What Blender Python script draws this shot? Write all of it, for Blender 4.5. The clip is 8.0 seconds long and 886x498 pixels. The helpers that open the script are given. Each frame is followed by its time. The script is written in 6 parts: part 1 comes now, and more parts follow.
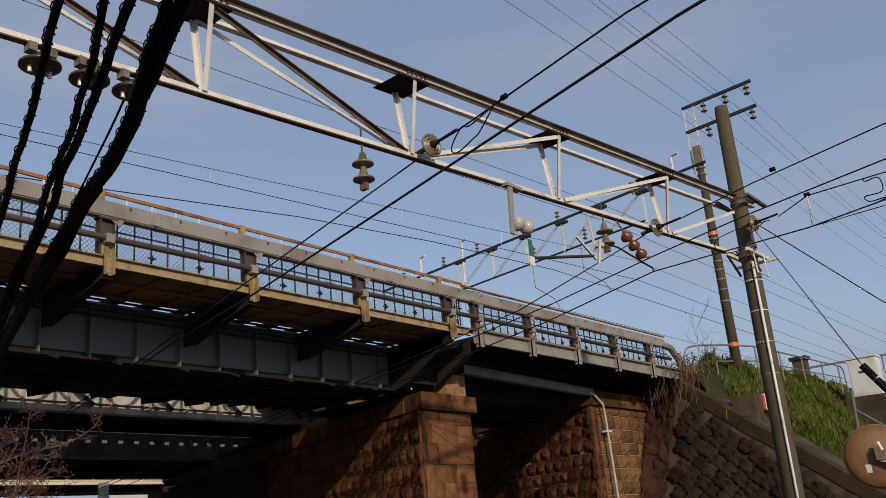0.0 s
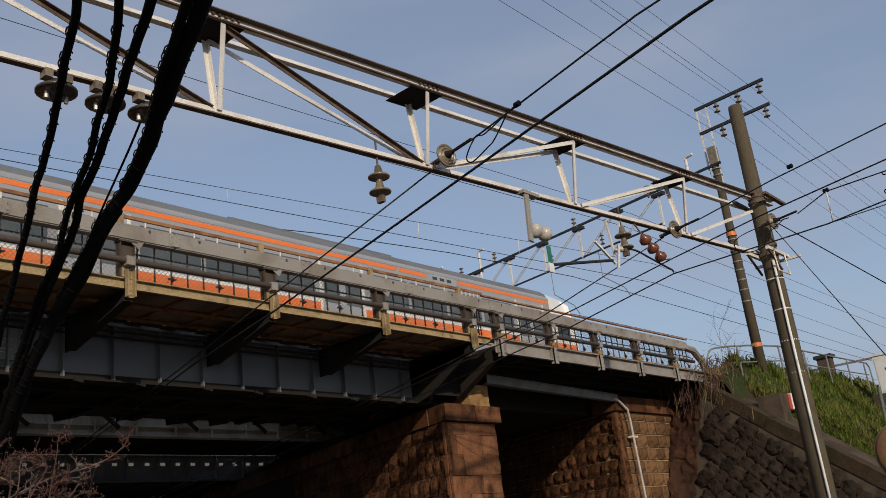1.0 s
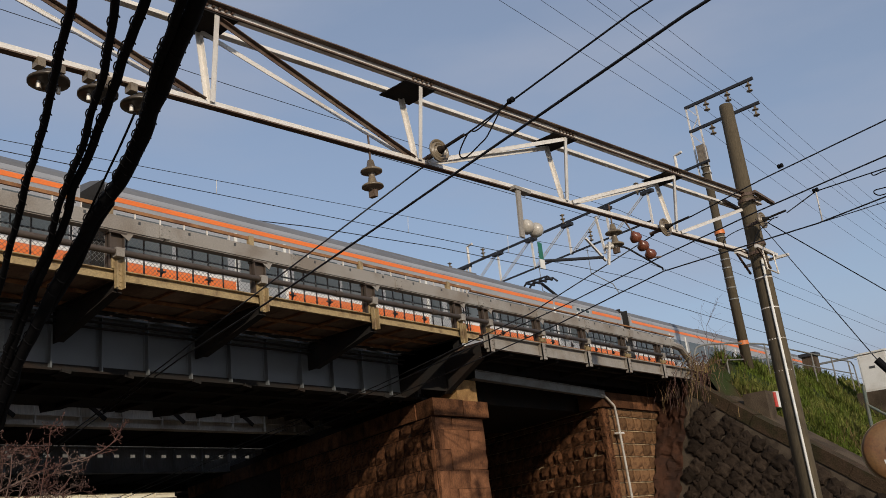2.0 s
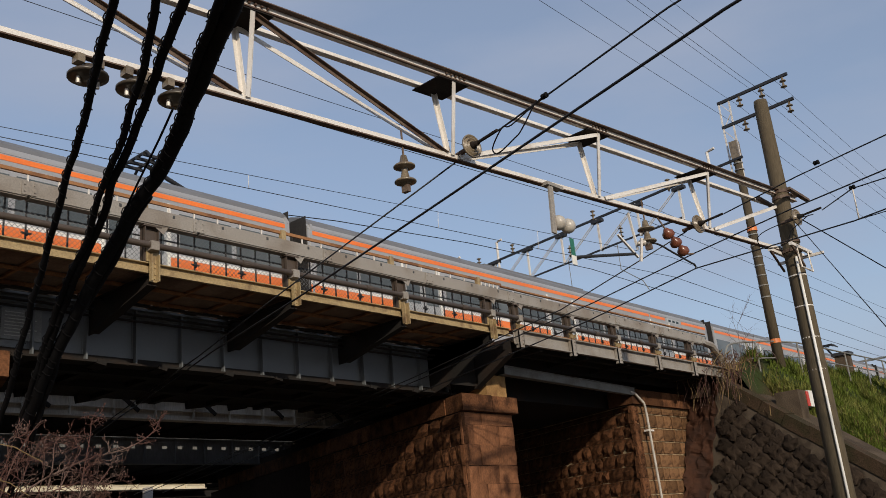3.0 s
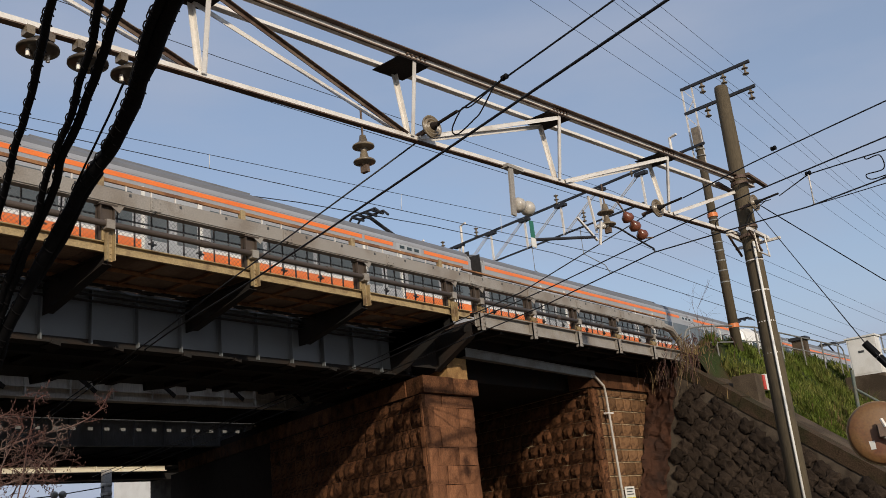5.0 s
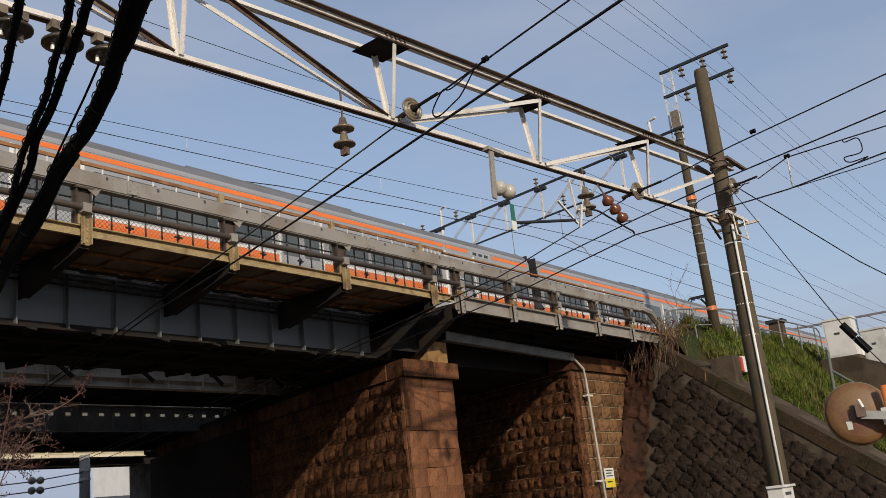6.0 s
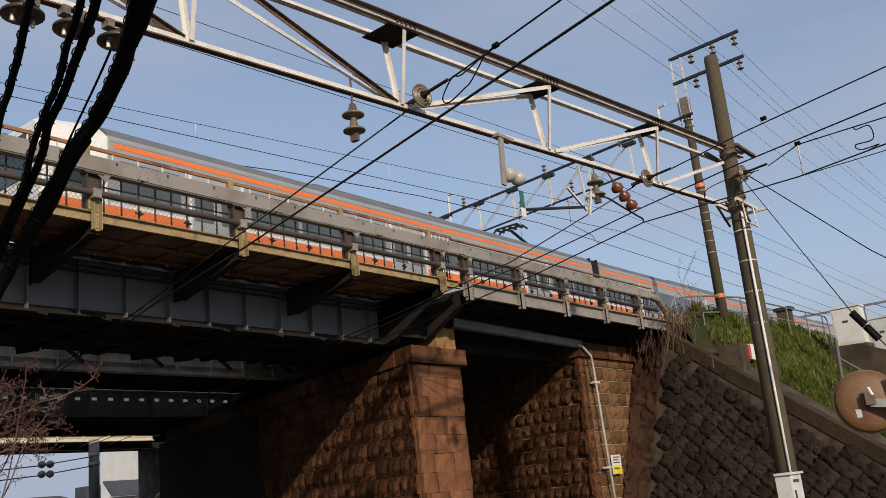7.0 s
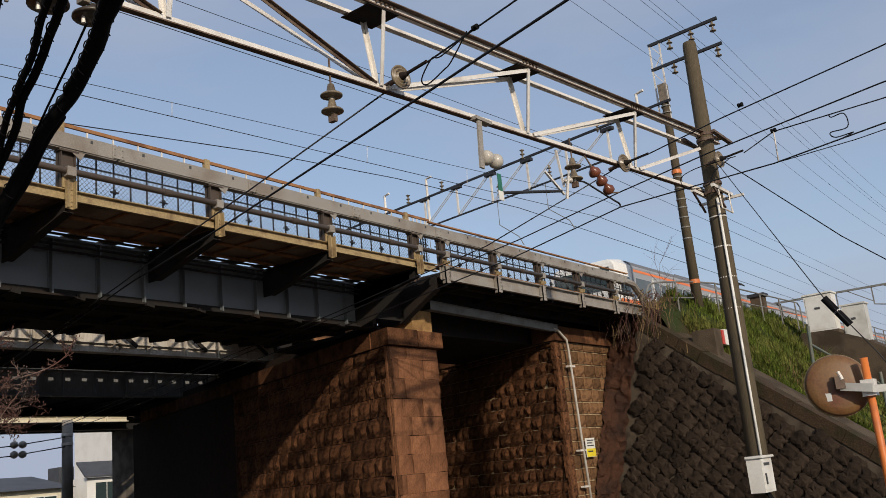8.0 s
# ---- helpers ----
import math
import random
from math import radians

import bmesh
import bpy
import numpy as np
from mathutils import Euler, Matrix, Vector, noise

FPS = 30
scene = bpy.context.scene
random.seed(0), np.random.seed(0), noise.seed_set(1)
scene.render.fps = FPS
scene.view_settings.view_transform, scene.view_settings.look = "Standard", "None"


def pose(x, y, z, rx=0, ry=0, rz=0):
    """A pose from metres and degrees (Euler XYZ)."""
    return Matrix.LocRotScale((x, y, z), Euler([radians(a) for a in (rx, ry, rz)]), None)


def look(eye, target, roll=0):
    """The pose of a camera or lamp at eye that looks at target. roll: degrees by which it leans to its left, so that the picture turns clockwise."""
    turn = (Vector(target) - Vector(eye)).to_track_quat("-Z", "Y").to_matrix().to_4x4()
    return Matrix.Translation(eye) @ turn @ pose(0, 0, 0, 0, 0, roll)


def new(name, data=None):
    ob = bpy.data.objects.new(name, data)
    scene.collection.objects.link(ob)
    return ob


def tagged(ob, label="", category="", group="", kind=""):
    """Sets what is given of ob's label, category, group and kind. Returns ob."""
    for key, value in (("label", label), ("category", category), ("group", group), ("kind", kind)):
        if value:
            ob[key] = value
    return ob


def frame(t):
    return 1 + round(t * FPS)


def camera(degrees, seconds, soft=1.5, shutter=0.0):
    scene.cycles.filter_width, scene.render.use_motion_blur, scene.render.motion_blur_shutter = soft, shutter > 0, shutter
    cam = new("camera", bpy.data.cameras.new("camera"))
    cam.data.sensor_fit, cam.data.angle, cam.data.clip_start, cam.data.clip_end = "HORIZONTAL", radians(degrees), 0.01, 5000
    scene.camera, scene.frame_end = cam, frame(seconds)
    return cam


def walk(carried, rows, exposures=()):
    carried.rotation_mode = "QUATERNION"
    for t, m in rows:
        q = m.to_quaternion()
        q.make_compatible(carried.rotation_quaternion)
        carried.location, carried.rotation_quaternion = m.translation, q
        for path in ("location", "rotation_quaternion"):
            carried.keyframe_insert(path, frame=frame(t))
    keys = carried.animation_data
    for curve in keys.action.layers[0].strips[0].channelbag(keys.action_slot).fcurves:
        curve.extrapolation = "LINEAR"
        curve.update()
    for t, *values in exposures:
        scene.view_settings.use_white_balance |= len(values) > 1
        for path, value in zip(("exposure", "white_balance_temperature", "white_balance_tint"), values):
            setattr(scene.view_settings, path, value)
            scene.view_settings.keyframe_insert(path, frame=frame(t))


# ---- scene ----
cam = camera(51.0, 8.0, 0.5)
EYE = 1.6
ROWS = [
    (0, 0.019, -0.079, 0.015, 107.733, 4.944, -50.962),
    (0.2, 0.016, -0.077, 0.012, 108.319, 5.362, -49.466),
    (0.5, 0.011, -0.073, 0.007, 108.795, 6.081, -48.388),
    (0.7, 0.013, -0.063, 0.004, 108.817, 6.179, -48.528),
    (1, 0.015, -0.048, 0.000, 108.628, 6.692, -49.292),
    (1.5, -0.001, -0.027, 0.020, 108.413, 6.592, -50.041),
    (1.7, -0.009, -0.020, 0.020, 108.287, 6.414, -50.308),
    (2.8, -0.054, 0.016, 0.021, 108.039, 5.486, -49.454),
    (3, -0.062, 0.023, 0.021, 108.039, 5.406, -48.704),
    (3.5, -0.054, 0.043, 0.017, 107.570, 4.439, -48.198),
    (4, -0.024, 0.030, 0.010, 106.893, 4.582, -48.238),
    (4.5, -0.001, 0.000, -0.006, 106.846, 4.976, -49.344),
    (5, 0.020, -0.021, -0.014, 106.841, 5.561, -50.872),
    (5.2, 0.024, -0.014, -0.013, 106.688, 5.931, -51.286),
    (6.3, 0.048, 0.027, -0.011, 105.498, 5.875, -52.105),
    (6.5, 0.052, 0.034, -0.010, 105.412, 5.895, -51.790),
    (7, 0.014, 0.038, -0.012, 104.942, 5.719, -51.712),
    (7.5, 0.006, 0.048, -0.016, 104.417, 5.816, -52.266),
    (8, 0.013, 0.038, -0.034, 103.800, 5.491, -53.218),
]
walk(cam, [(t, pose(x, y, EYE + z, rx, ry, rz)) for t, x, y, z, rx, ry, rz in ROWS],
     [(0.0, -0.26), (1.5, -0.22), (3.0, -0.1), (4.0, -0.05), (8.0, -0.03)])

# ---- sky and sun ----
SUN = Vector((0.66, 1.0, -0.475)).normalized()
elevation = math.asin(-SUN.z)
rotation = math.atan2(-SUN.x, -SUN.y) % (2 * math.pi)
world = bpy.data.worlds.new("sky")
scene.world = world
world.use_nodes = True
wn, wl = world.node_tree.nodes, world.node_tree.links
wn.clear()
sky = wn.new("ShaderNodeTexSky")
sky.sky_type, sky.sun_disc = "NISHITA", False
sky.sun_elevation, sky.sun_rotation = elevation, rotation
sky.air_density, sky.dust_density, sky.ozone_density = 1.0, 1.2, 1.6
back = wn.new("ShaderNodeBackground")
back.inputs["Strength"].default_value = 0.15
coord = wn.new("ShaderNodeTexCoord")
squash = wn.new("ShaderNodeMapping")
squash.inputs["Scale"].default_value = (1.3, 1.3, 4.6)
cloud = wn.new("ShaderNodeTexNoise")
cloud.inputs["Scale"].default_value, cloud.inputs["Detail"].default_value = 1.7, 7.0
thin = wn.new("ShaderNodeMapRange")
thin.inputs["From Min"].default_value, thin.inputs["From Max"].default_value = 0.4, 0.72
thin.inputs["To Min"].default_value, thin.inputs["To Max"].default_value = 0.42, 0.9
veil = wn.new("ShaderNodeMix")
veil.data_type = "RGBA"
veil.inputs["B"].default_value = (2.66, 3.0, 3.84, 1)
wout = wn.new("ShaderNodeOutputWorld")
wl.new(coord.outputs["Generated"], squash.inputs["Vector"])
wl.new(squash.outputs["Vector"], cloud.inputs["Vector"])
wl.new(cloud.outputs["Fac"], thin.inputs["Value"])
split = wn.new("ShaderNodeSeparateXYZ")
low = wn.new("ShaderNodeMapRange")
low.inputs["From Min"].default_value, low.inputs["From Max"].default_value = 0.06, 0.36
low.inputs["To Min"].default_value, low.inputs["To Max"].default_value = 1.0, 0.0
most = wn.new("ShaderNodeMath")
most.operation = "MAXIMUM"
wl.new(coord.outputs["Generated"], split.inputs["Vector"])
wl.new(split.outputs["Z"], low.inputs["Value"])
wl.new(low.outputs["Result"], most.inputs[0])
wl.new(thin.outputs["Result"], most.inputs[1])
wl.new(most.outputs["Value"], veil.inputs["Factor"])
wl.new(sky.outputs["Color"], veil.inputs["A"])
wl.new(veil.outputs["Result"], back.inputs["Color"])
wl.new(back.outputs["Background"], wout.inputs["Surface"])
lamp = bpy.data.lights.new("sun", "SUN")
lamp.energy, lamp.angle, lamp.color = 3.45, radians(0.9), (1.0, 0.87, 0.70)
new("sun", lamp).matrix_world = look((0, 0, 60), Vector((0, 0, 60)) + SUN)
scene.view_settings.exposure = 0.0


# ---- materials ----
def mat(name, base, rough=0.7, metal=0.0, second=None, scale=3.0, fine=40.0, amount=0.5, bump=0.2, streak=False, piece=0.0, gap=0.45, grain=0.18):
    """A surface of two colours mixed in patches, with fine grain and relief; piece varies it from object to object."""
    m = bpy.data.materials.new(name)
    m.use_nodes = True
    n, l = m.node_tree.nodes, m.node_tree.links
    b = n["Principled BSDF"]
    b.inputs["Metallic"].default_value = metal
    if rough >= 0.75:
        b.inputs["Specular IOR Level"].default_value = 0.12
    tc = n.new("ShaderNodeTexCoord")
    mp = n.new("ShaderNodeMapping")
    if streak:
        mp.inputs["Scale"].default_value = (1, 1, 0.15)
    l.new(tc.outputs["Object"], mp.inputs["Vector"])
    n1, n2 = n.new("ShaderNodeTexNoise"), n.new("ShaderNodeTexNoise")
    for node, sc, de in ((n1, scale, 6), (n2, fine, 3)):
        node.inputs["Scale"].default_value, node.inputs["Detail"].default_value = sc, de
        l.new(mp.outputs["Vector"], node.inputs["Vector"])
    mr = n.new("ShaderNodeMapRange")
    mr.inputs["From Min"].default_value, mr.inputs["From Max"].default_value = gap, gap + 0.2
    mr.inputs["To Max"].default_value = amount
    l.new(n1.outputs["Fac"], mr.inputs["Value"])
    mix = n.new("ShaderNodeMix")
    mix.data_type = "RGBA"
    sec = second or tuple(c * 0.6 for c in base)
    mix.inputs["A"].default_value, mix.inputs["B"].default_value = (*base, 1), (*sec, 1)
    l.new(mr.outputs["Result"], mix.inputs["Factor"])
    hsv = n.new("ShaderNodeHueSaturation")
    val = n.new("ShaderNodeMapRange")
    val.inputs["From Min"].default_value, val.inputs["From Max"].default_value = 0.3, 0.7
    val.inputs["To Min"].default_value, val.inputs["To Max"].default_value = 1 - grain, 1 + grain
    l.new(n2.outputs["Fac"], val.inputs["Value"])
    source = val.outputs["Result"]
    if piece:
        info = n.new("ShaderNodeObjectInfo")
        pr = n.new("ShaderNodeMapRange")
        pr.inputs["To Min"].default_value, pr.inputs["To Max"].default_value = 1 - piece, 1 + piece
        l.new(info.outputs["Random"], pr.inputs["Value"])
        mul = n.new("ShaderNodeMath")
        mul.operation = "MULTIPLY"
        l.new(source, mul.inputs[0])
        l.new(pr.outputs["Result"], mul.inputs[1])
        source = mul.outputs["Value"]
    l.new(source, hsv.inputs["Value"])
    l.new(mix.outputs["Result"], hsv.inputs["Color"])
    l.new(hsv.outputs["Color"], b.inputs["Base Color"])
    rr = n.new("ShaderNodeMapRange")
    rr.inputs["To Min"].default_value, rr.inputs["To Max"].default_value = max(0.05, rough - 0.12), min(1, rough + 0.12)
    l.new(n2.outputs["Fac"], rr.inputs["Value"])
    l.new(rr.outputs["Result"], b.inputs["Roughness"])
    if bump:
        bp = n.new("ShaderNodeBump")
        bp.inputs["Strength"].default_value, bp.inputs["Distance"].default_value = bump, 0.02
        l.new(n2.outputs["Fac"], bp.inputs["Height"])
        l.new(bp.outputs["Normal"], b.inputs["Normal"])
    return m


STONE_WARM = mat("pier_ashlar", (0.19, 0.084, 0.041), 0.85, 0, (0.085, 0.036, 0.018), 1.6, 26, 0.75, 0.6, True, 0.2, gap=0.45, grain=0.3)
STONE_ROUGH = mat("rock_faced_stone", (0.125, 0.055, 0.026), 0.9, 0, (0.035, 0.016, 0.009), 3.0, 20, 0.85, 0.9, False, 0.4, grain=0.3)
STONE_PALE = mat("abutment_stone", (0.175, 0.094, 0.046), 0.88, 0, (0.07, 0.035, 0.018), 2.5, 26, 0.85, 0.7, False, 0.35, grain=0.3)
# far darker than real stone: stands in for shade on the wing wall
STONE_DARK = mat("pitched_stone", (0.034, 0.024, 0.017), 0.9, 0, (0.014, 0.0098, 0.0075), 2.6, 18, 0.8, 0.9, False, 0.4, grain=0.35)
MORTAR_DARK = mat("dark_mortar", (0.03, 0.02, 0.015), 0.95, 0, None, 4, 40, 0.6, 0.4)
MORTAR_PALE = mat("pale_mortar", (0.44, 0.34, 0.21), 0.9, 0, (0.20, 0.14, 0.085), 3, 40, 0.8, 0.3)
MORTAR_GREY = mat("grey_mortar", (0.08, 0.062, 0.045), 0.95, 0, (0.035, 0.026, 0.019), 3, 40, 0.85, 0.3)
EARTH_WALL = mat("rough_masonry", (0.05, 0.023, 0.014), 0.95, 0, (0.022, 0.013, 0.01), 2.0, 9, 0.9, 1.0)
COPING = mat("mossy_coping", (0.055, 0.036, 0.022), 0.95, 0, (0.028, 0.026, 0.012), 2.2, 24, 0.85, 0.9, grain=0.35)
CONCRETE = mat("concrete", (0.088, 0.066, 0.046), 0.9, 0, (0.042, 0.031, 0.021), 1.4, 40, 0.85, 0.4, grain=0.25)
POLE_CONCRETE = mat("spun_concrete", (0.095, 0.076, 0.05), 0.85, 0, (0.052, 0.042, 0.03), 1.2, 50, 0.8, 0.2, True)
ASPHALT = mat("gravel_ground", (0.125, 0.108, 0.088), 0.95, 0, (0.07, 0.06, 0.05), 0.8, 30, 0.7, 0.4)
BALLAST = mat("ballast", (0.20, 0.17, 0.14), 0.95, 0, (0.1, 0.085, 0.07), 2, 25, 0.8, 0.9)
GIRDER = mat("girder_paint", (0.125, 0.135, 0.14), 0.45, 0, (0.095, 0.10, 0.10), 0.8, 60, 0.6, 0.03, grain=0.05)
# near-black steel: the shade under the bridge is put into its colour
GIRDER_DARK = mat("shade_dark_steel", (0.02, 0.0185, 0.0175), 0.8, 0, (0.03, 0.02, 0.015), 2, 30, 0.7, 0.2)
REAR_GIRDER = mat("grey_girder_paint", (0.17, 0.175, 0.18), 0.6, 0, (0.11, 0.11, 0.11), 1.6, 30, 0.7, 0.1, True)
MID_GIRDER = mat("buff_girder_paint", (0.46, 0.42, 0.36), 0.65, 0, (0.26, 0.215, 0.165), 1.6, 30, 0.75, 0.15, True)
BEAM_GREY = mat("guard_beam_paint", (0.27, 0.247, 0.217), 0.55, 0, (0.175, 0.14, 0.105), 1.5, 40, 0.7, 0.1)
CREAM = mat("cream_rusting_paint", (0.33, 0.245, 0.125), 0.7, 0, (0.12, 0.068, 0.036), 4.0, 40, 0.8, 0.25, gap=0.5, grain=0.25)
RUST = mat("rusty_steel", (0.30, 0.15, 0.07), 0.85, 0, (0.13, 0.06, 0.035), 4, 50, 0.8, 0.3)
RUST_FLOOR = mat("rusty_floor_plate", (0.20, 0.14, 0.10), 0.85, 0, (0.115, 0.072, 0.05), 1.4, 30, 0.8, 0.2, False, 0.14)
PIPE = mat("brown_pipe", (0.07, 0.052, 0.04), 0.6, 0, (0.055, 0.04, 0.03), 3, 40, 0.8, 0.15)
BLACK_STEEL = mat("black_steel", (0.02, 0.02, 0.022), 0.5, 0.0, None, 4, 50, 0.5, 0.1)
GALV = mat("galvanised_steel", (0.70, 0.665, 0.61), 0.5, 0.1, (0.40, 0.33, 0.26), 2.5, 40, 0.55, 0.1, gap=0.5, grain=0.08)
GALV_RUST = mat("weathered_angle_steel", (0.085, 0.05, 0.034), 0.7, 0.1, (0.17, 0.125, 0.09), 4, 40, 0.7, 0.2)
NET = mat("chain_link_wire", (0.13, 0.135, 0.14), 0.5, 0.2, None, 4, 40, 0.4, 0.0)
CABLE = mat("black_cable", (0.006, 0.006, 0.007), 0.8, 0, None, 6, 60, 0.4, 0.2)
WIRE = mat("line_wire", (0.009, 0.0095, 0.011), 0.6, 0.0, None, 6, 60, 0.4, 0.0)
PORCELAIN = mat("brown_grey_porcelain", (0.20, 0.16, 0.11), 0.3, 0, (0.085, 0.066, 0.05), 6, 40, 0.7, 0.05, grain=0.05)
PORCELAIN_DARK = mat("dark_porcelain", (0.06, 0.047, 0.034), 0.35, 0, (0.03, 0.024, 0.02), 6, 40, 0.7, 0.05, grain=0.05)
PORCELAIN_WHITE = mat("white_porcelain", (0.46, 0.43, 0.38), 0.3, 0, (0.32, 0.28, 0.23), 6, 40, 0.6, 0.05, grain=0.05)
PORCELAIN_RED = mat("red_brown_porcelain", (0.16, 0.05, 0.025), 0.25, 0, (0.09, 0.035, 0.02), 6, 40, 0.6, 0.05, grain=0.05)
TRAIN_WHITE = mat("train_white", (0.74, 0.73, 0.70), 0.35, 0, (0.62, 0.60, 0.56), 1, 20, 0.5, 0.0, grain=0.05)
TRAIN_SILVER = mat("train_brushed_steel", (0.40, 0.395, 0.39), 0.38, 0.35, (0.33, 0.32, 0.31), 1, 30, 0.5, 0.0, grain=0.05)
TRAIN_ROOF = mat("train_roof_grey", (0.15, 0.155, 0.165), 0.6, 0, (0.11, 0.11, 0.115), 1.2, 20, 0.6, 0.05, grain=0.05)
TRAIN_ORANGE = mat("train_orange", (0.80, 0.19, 0.035), 0.4, 0, (0.70, 0.15, 0.03), 1.2, 20, 0.5, 0.0, grain=0.05)
TRAIN_DARK = mat("train_underframe", (0.04, 0.038, 0.037), 0.8, 0, None, 2, 20, 0.5, 0.1)
GLASS_DARK = mat("tinted_glass", (0.03, 0.045, 0.045), 0.08, 0, (0.05, 0.065, 0.06), 0.8, 5, 0.6, 0.0, grain=0.05)
# greyer than the cab glass: reflections are put into the colour
TRAIN_GLASS = mat("train_window_glass", (0.085, 0.1, 0.105), 0.06, 0, (0.13, 0.14, 0.14), 0.7, 5, 0.7, 0.0, grain=0.05)
DOOR_GREY = mat("train_door_steel", (0.45, 0.45, 0.44), 0.35, 0.3, None, 2, 30, 0.3, 0.0, grain=0.05)
GRASS = mat("grass_blades", (0.085, 0.115, 0.018), 0.8, 0, (0.18, 0.175, 0.05), 1.3, 3.0, 0.95, 0.0, gap=0.44, grain=0.5)
DRY_GRASS = mat("dry_grass", (0.20, 0.14, 0.065), 0.85, 0, (0.11, 0.075, 0.04), 3, 12, 0.9, 0.0)
SOIL = mat("grassy_soil", (0.03, 0.042, 0.012), 0.95, 0, (0.045, 0.033, 0.018), 0.9, 12, 0.9, 0.6)
TWIG = mat("bare_twigs", (0.085, 0.042, 0.034), 0.85, 0, (0.16, 0.12, 0.10), 5, 40, 0.7, 0.1)
BOX_WHITE = mat("white_cabinet_paint", (0.66, 0.65, 0.61), 0.5, 0, (0.52, 0.49, 0.43), 1.5, 30, 0.7, 0.05, grain=0.05)
BOX_GREY = mat("grey_cabinet_paint", (0.50, 0.50, 0.47), 0.5, 0, (0.36, 0.34, 0.30), 2, 30, 0.7, 0.05, grain=0.05)
ORANGE_POLE = mat("orange_post_paint", (0.62, 0.17, 0.03), 0.5, 0, (0.45, 0.13, 0.04), 5, 40, 0.7, 0.05, grain=0.05)
MIRROR_BACK = mat("mirror_back_rust", (0.15, 0.075, 0.024), 0.55, 0.0, (0.11, 0.03, 0.012), 3, 40, 0.85, 0.05)
STEEL_GREY = mat("grey_fence_steel", (0.20, 0.20, 0.185), 0.6, 0.2, (0.13, 0.11, 0.09), 3, 40, 0.7, 0.05)
STEEL_GREEN = mat("green_grey_rail_paint", (0.10, 0.125, 0.105), 0.6, 0.1, (0.16, 0.13, 0.09), 4, 40, 0.7, 0.05)
BEARING = mat("tan_bearing_paint", (0.30, 0.18, 0.075), 0.8, 0, (0.17, 0.09, 0.04), 4, 40, 0.8, 0.1)
YELLOW = mat("yellow_sign", (0.75, 0.60, 0.04), 0.5, 0, None, 5, 40, 0.3, 0.0, grain=0.05)
LABEL_GREY = mat("grey_data_plate", (0.17, 0.175, 0.17), 0.5, 0, (0.12, 0.12, 0.11), 4, 40, 0.7, 0.05)
LABEL_PRINT = mat("faded_print", (0.36, 0.36, 0.33), 0.6, 0, (0.22, 0.21, 0.19), 9, 60, 0.8, 0.0)
SIGN_WHITE = mat("sign_white", (0.72, 0.71, 0.66), 0.5, 0, None, 5, 40, 0.3, 0.0, grain=0.05)
INK = mat("print_ink", (0.05, 0.05, 0.05), 0.6, 0, None, 5, 40, 0.3, 0.0)
GREEN = mat("green_plate", (0.02, 0.14, 0.09), 0.5, 0, None, 5, 40, 0.3, 0.0, grain=0.05)
RED_PAINT = mat("red_paint", (0.5, 0.05, 0.03), 0.5, 0, None, 5, 40, 0.4, 0.0)
PLASTER = mat("cream_plaster", (0.62, 0.57, 0.44), 0.85, 0, (0.52, 0.47, 0.36), 1, 30, 0.6, 0.1, grain=0.05)
PLASTER_WHITE = mat("white_plaster", (0.70, 0.69, 0.66), 0.85, 0, (0.60, 0.58, 0.55), 1, 30, 0.6, 0.1, grain=0.05)
ROOF_TILE = mat("dark_roof_tile", (0.06, 0.063, 0.07), 0.6, 0, (0.04, 0.04, 0.045), 1, 12, 0.7, 0.4)


# ---- mesh helpers ----
def part(name, bm, material, parent=None, label=""):
    me = bpy.data.meshes.new(name)
    bmesh.ops.recalc_face_normals(bm, faces=bm.faces)
    bm.to_mesh(me)
    bm.free()
    me.materials.append(material)
    ob = new(name, me)
    if parent is not None:
        ob.parent = parent
    if label:
        tagged(ob, label)
    return ob


def thing(name, label, category, at=(0, 0, 0), group="", kind=""):
    ob = new(name)
    ob.location = at
    return tagged(ob, label, category, group, kind)


def smooth(ob):
    for p in ob.data.polygons:
        p.use_smooth = True
    return ob


def box(bm, x0, x1, y0, y1, z0, z1):
    v = [bm.verts.new((x, y, z)) for z in (z0, z1) for x, y in ((x0, y0), (x1, y0), (x1, y1), (x0, y1))]
    for f in ((0, 3, 2, 1), (4, 5, 6, 7), (0, 1, 5, 4), (1, 2, 6, 5), (2, 3, 7, 6), (3, 0, 4, 7)):
        bm.faces.new([v[i] for i in f])
    return bm


def axes(p, q, up=(0, 0, 1)):
    d = (Vector(q) - Vector(p)).normalized()
    s = d.cross(Vector(up))
    if s.length < 1e-4:
        s = d.cross(Vector((1, 0, 0)))
    s.normalize()
    return d, s, s.cross(d)


def bar(bm, p, q, w, h, up=(0, 0, 1)):
    """A bar of width w and height h from p to q."""
    p, q = Vector(p), Vector(q)
    d, s, u = axes(p, q, up)
    v = [bm.verts.new(c + s * a * w / 2 + u * b * h / 2) for c in (p, q) for a, b in ((-1, -1), (1, -1), (1, 1), (-1, 1))]
    for f in ((0, 1, 2, 3), (7, 6, 5, 4), (0, 4, 5, 1), (1, 5, 6, 2), (2, 6, 7, 3), (3, 7, 4, 0)):
        bm.faces.new([v[i] for i in f])
    return bm


def angle(bm, p, q, a, t=0.012, up=(0, 0, 1), flip=1):
    """An L-section bar: two thin legs of length a."""
    d, s, u = axes(p, q, up)
    bar(bm, p, q, a, t, up)
    off = s * (flip * (a - t) / 2) - u * a / 2
    bar(bm, Vector(p) + off, Vector(q) + off, t, a, up)
    return bm


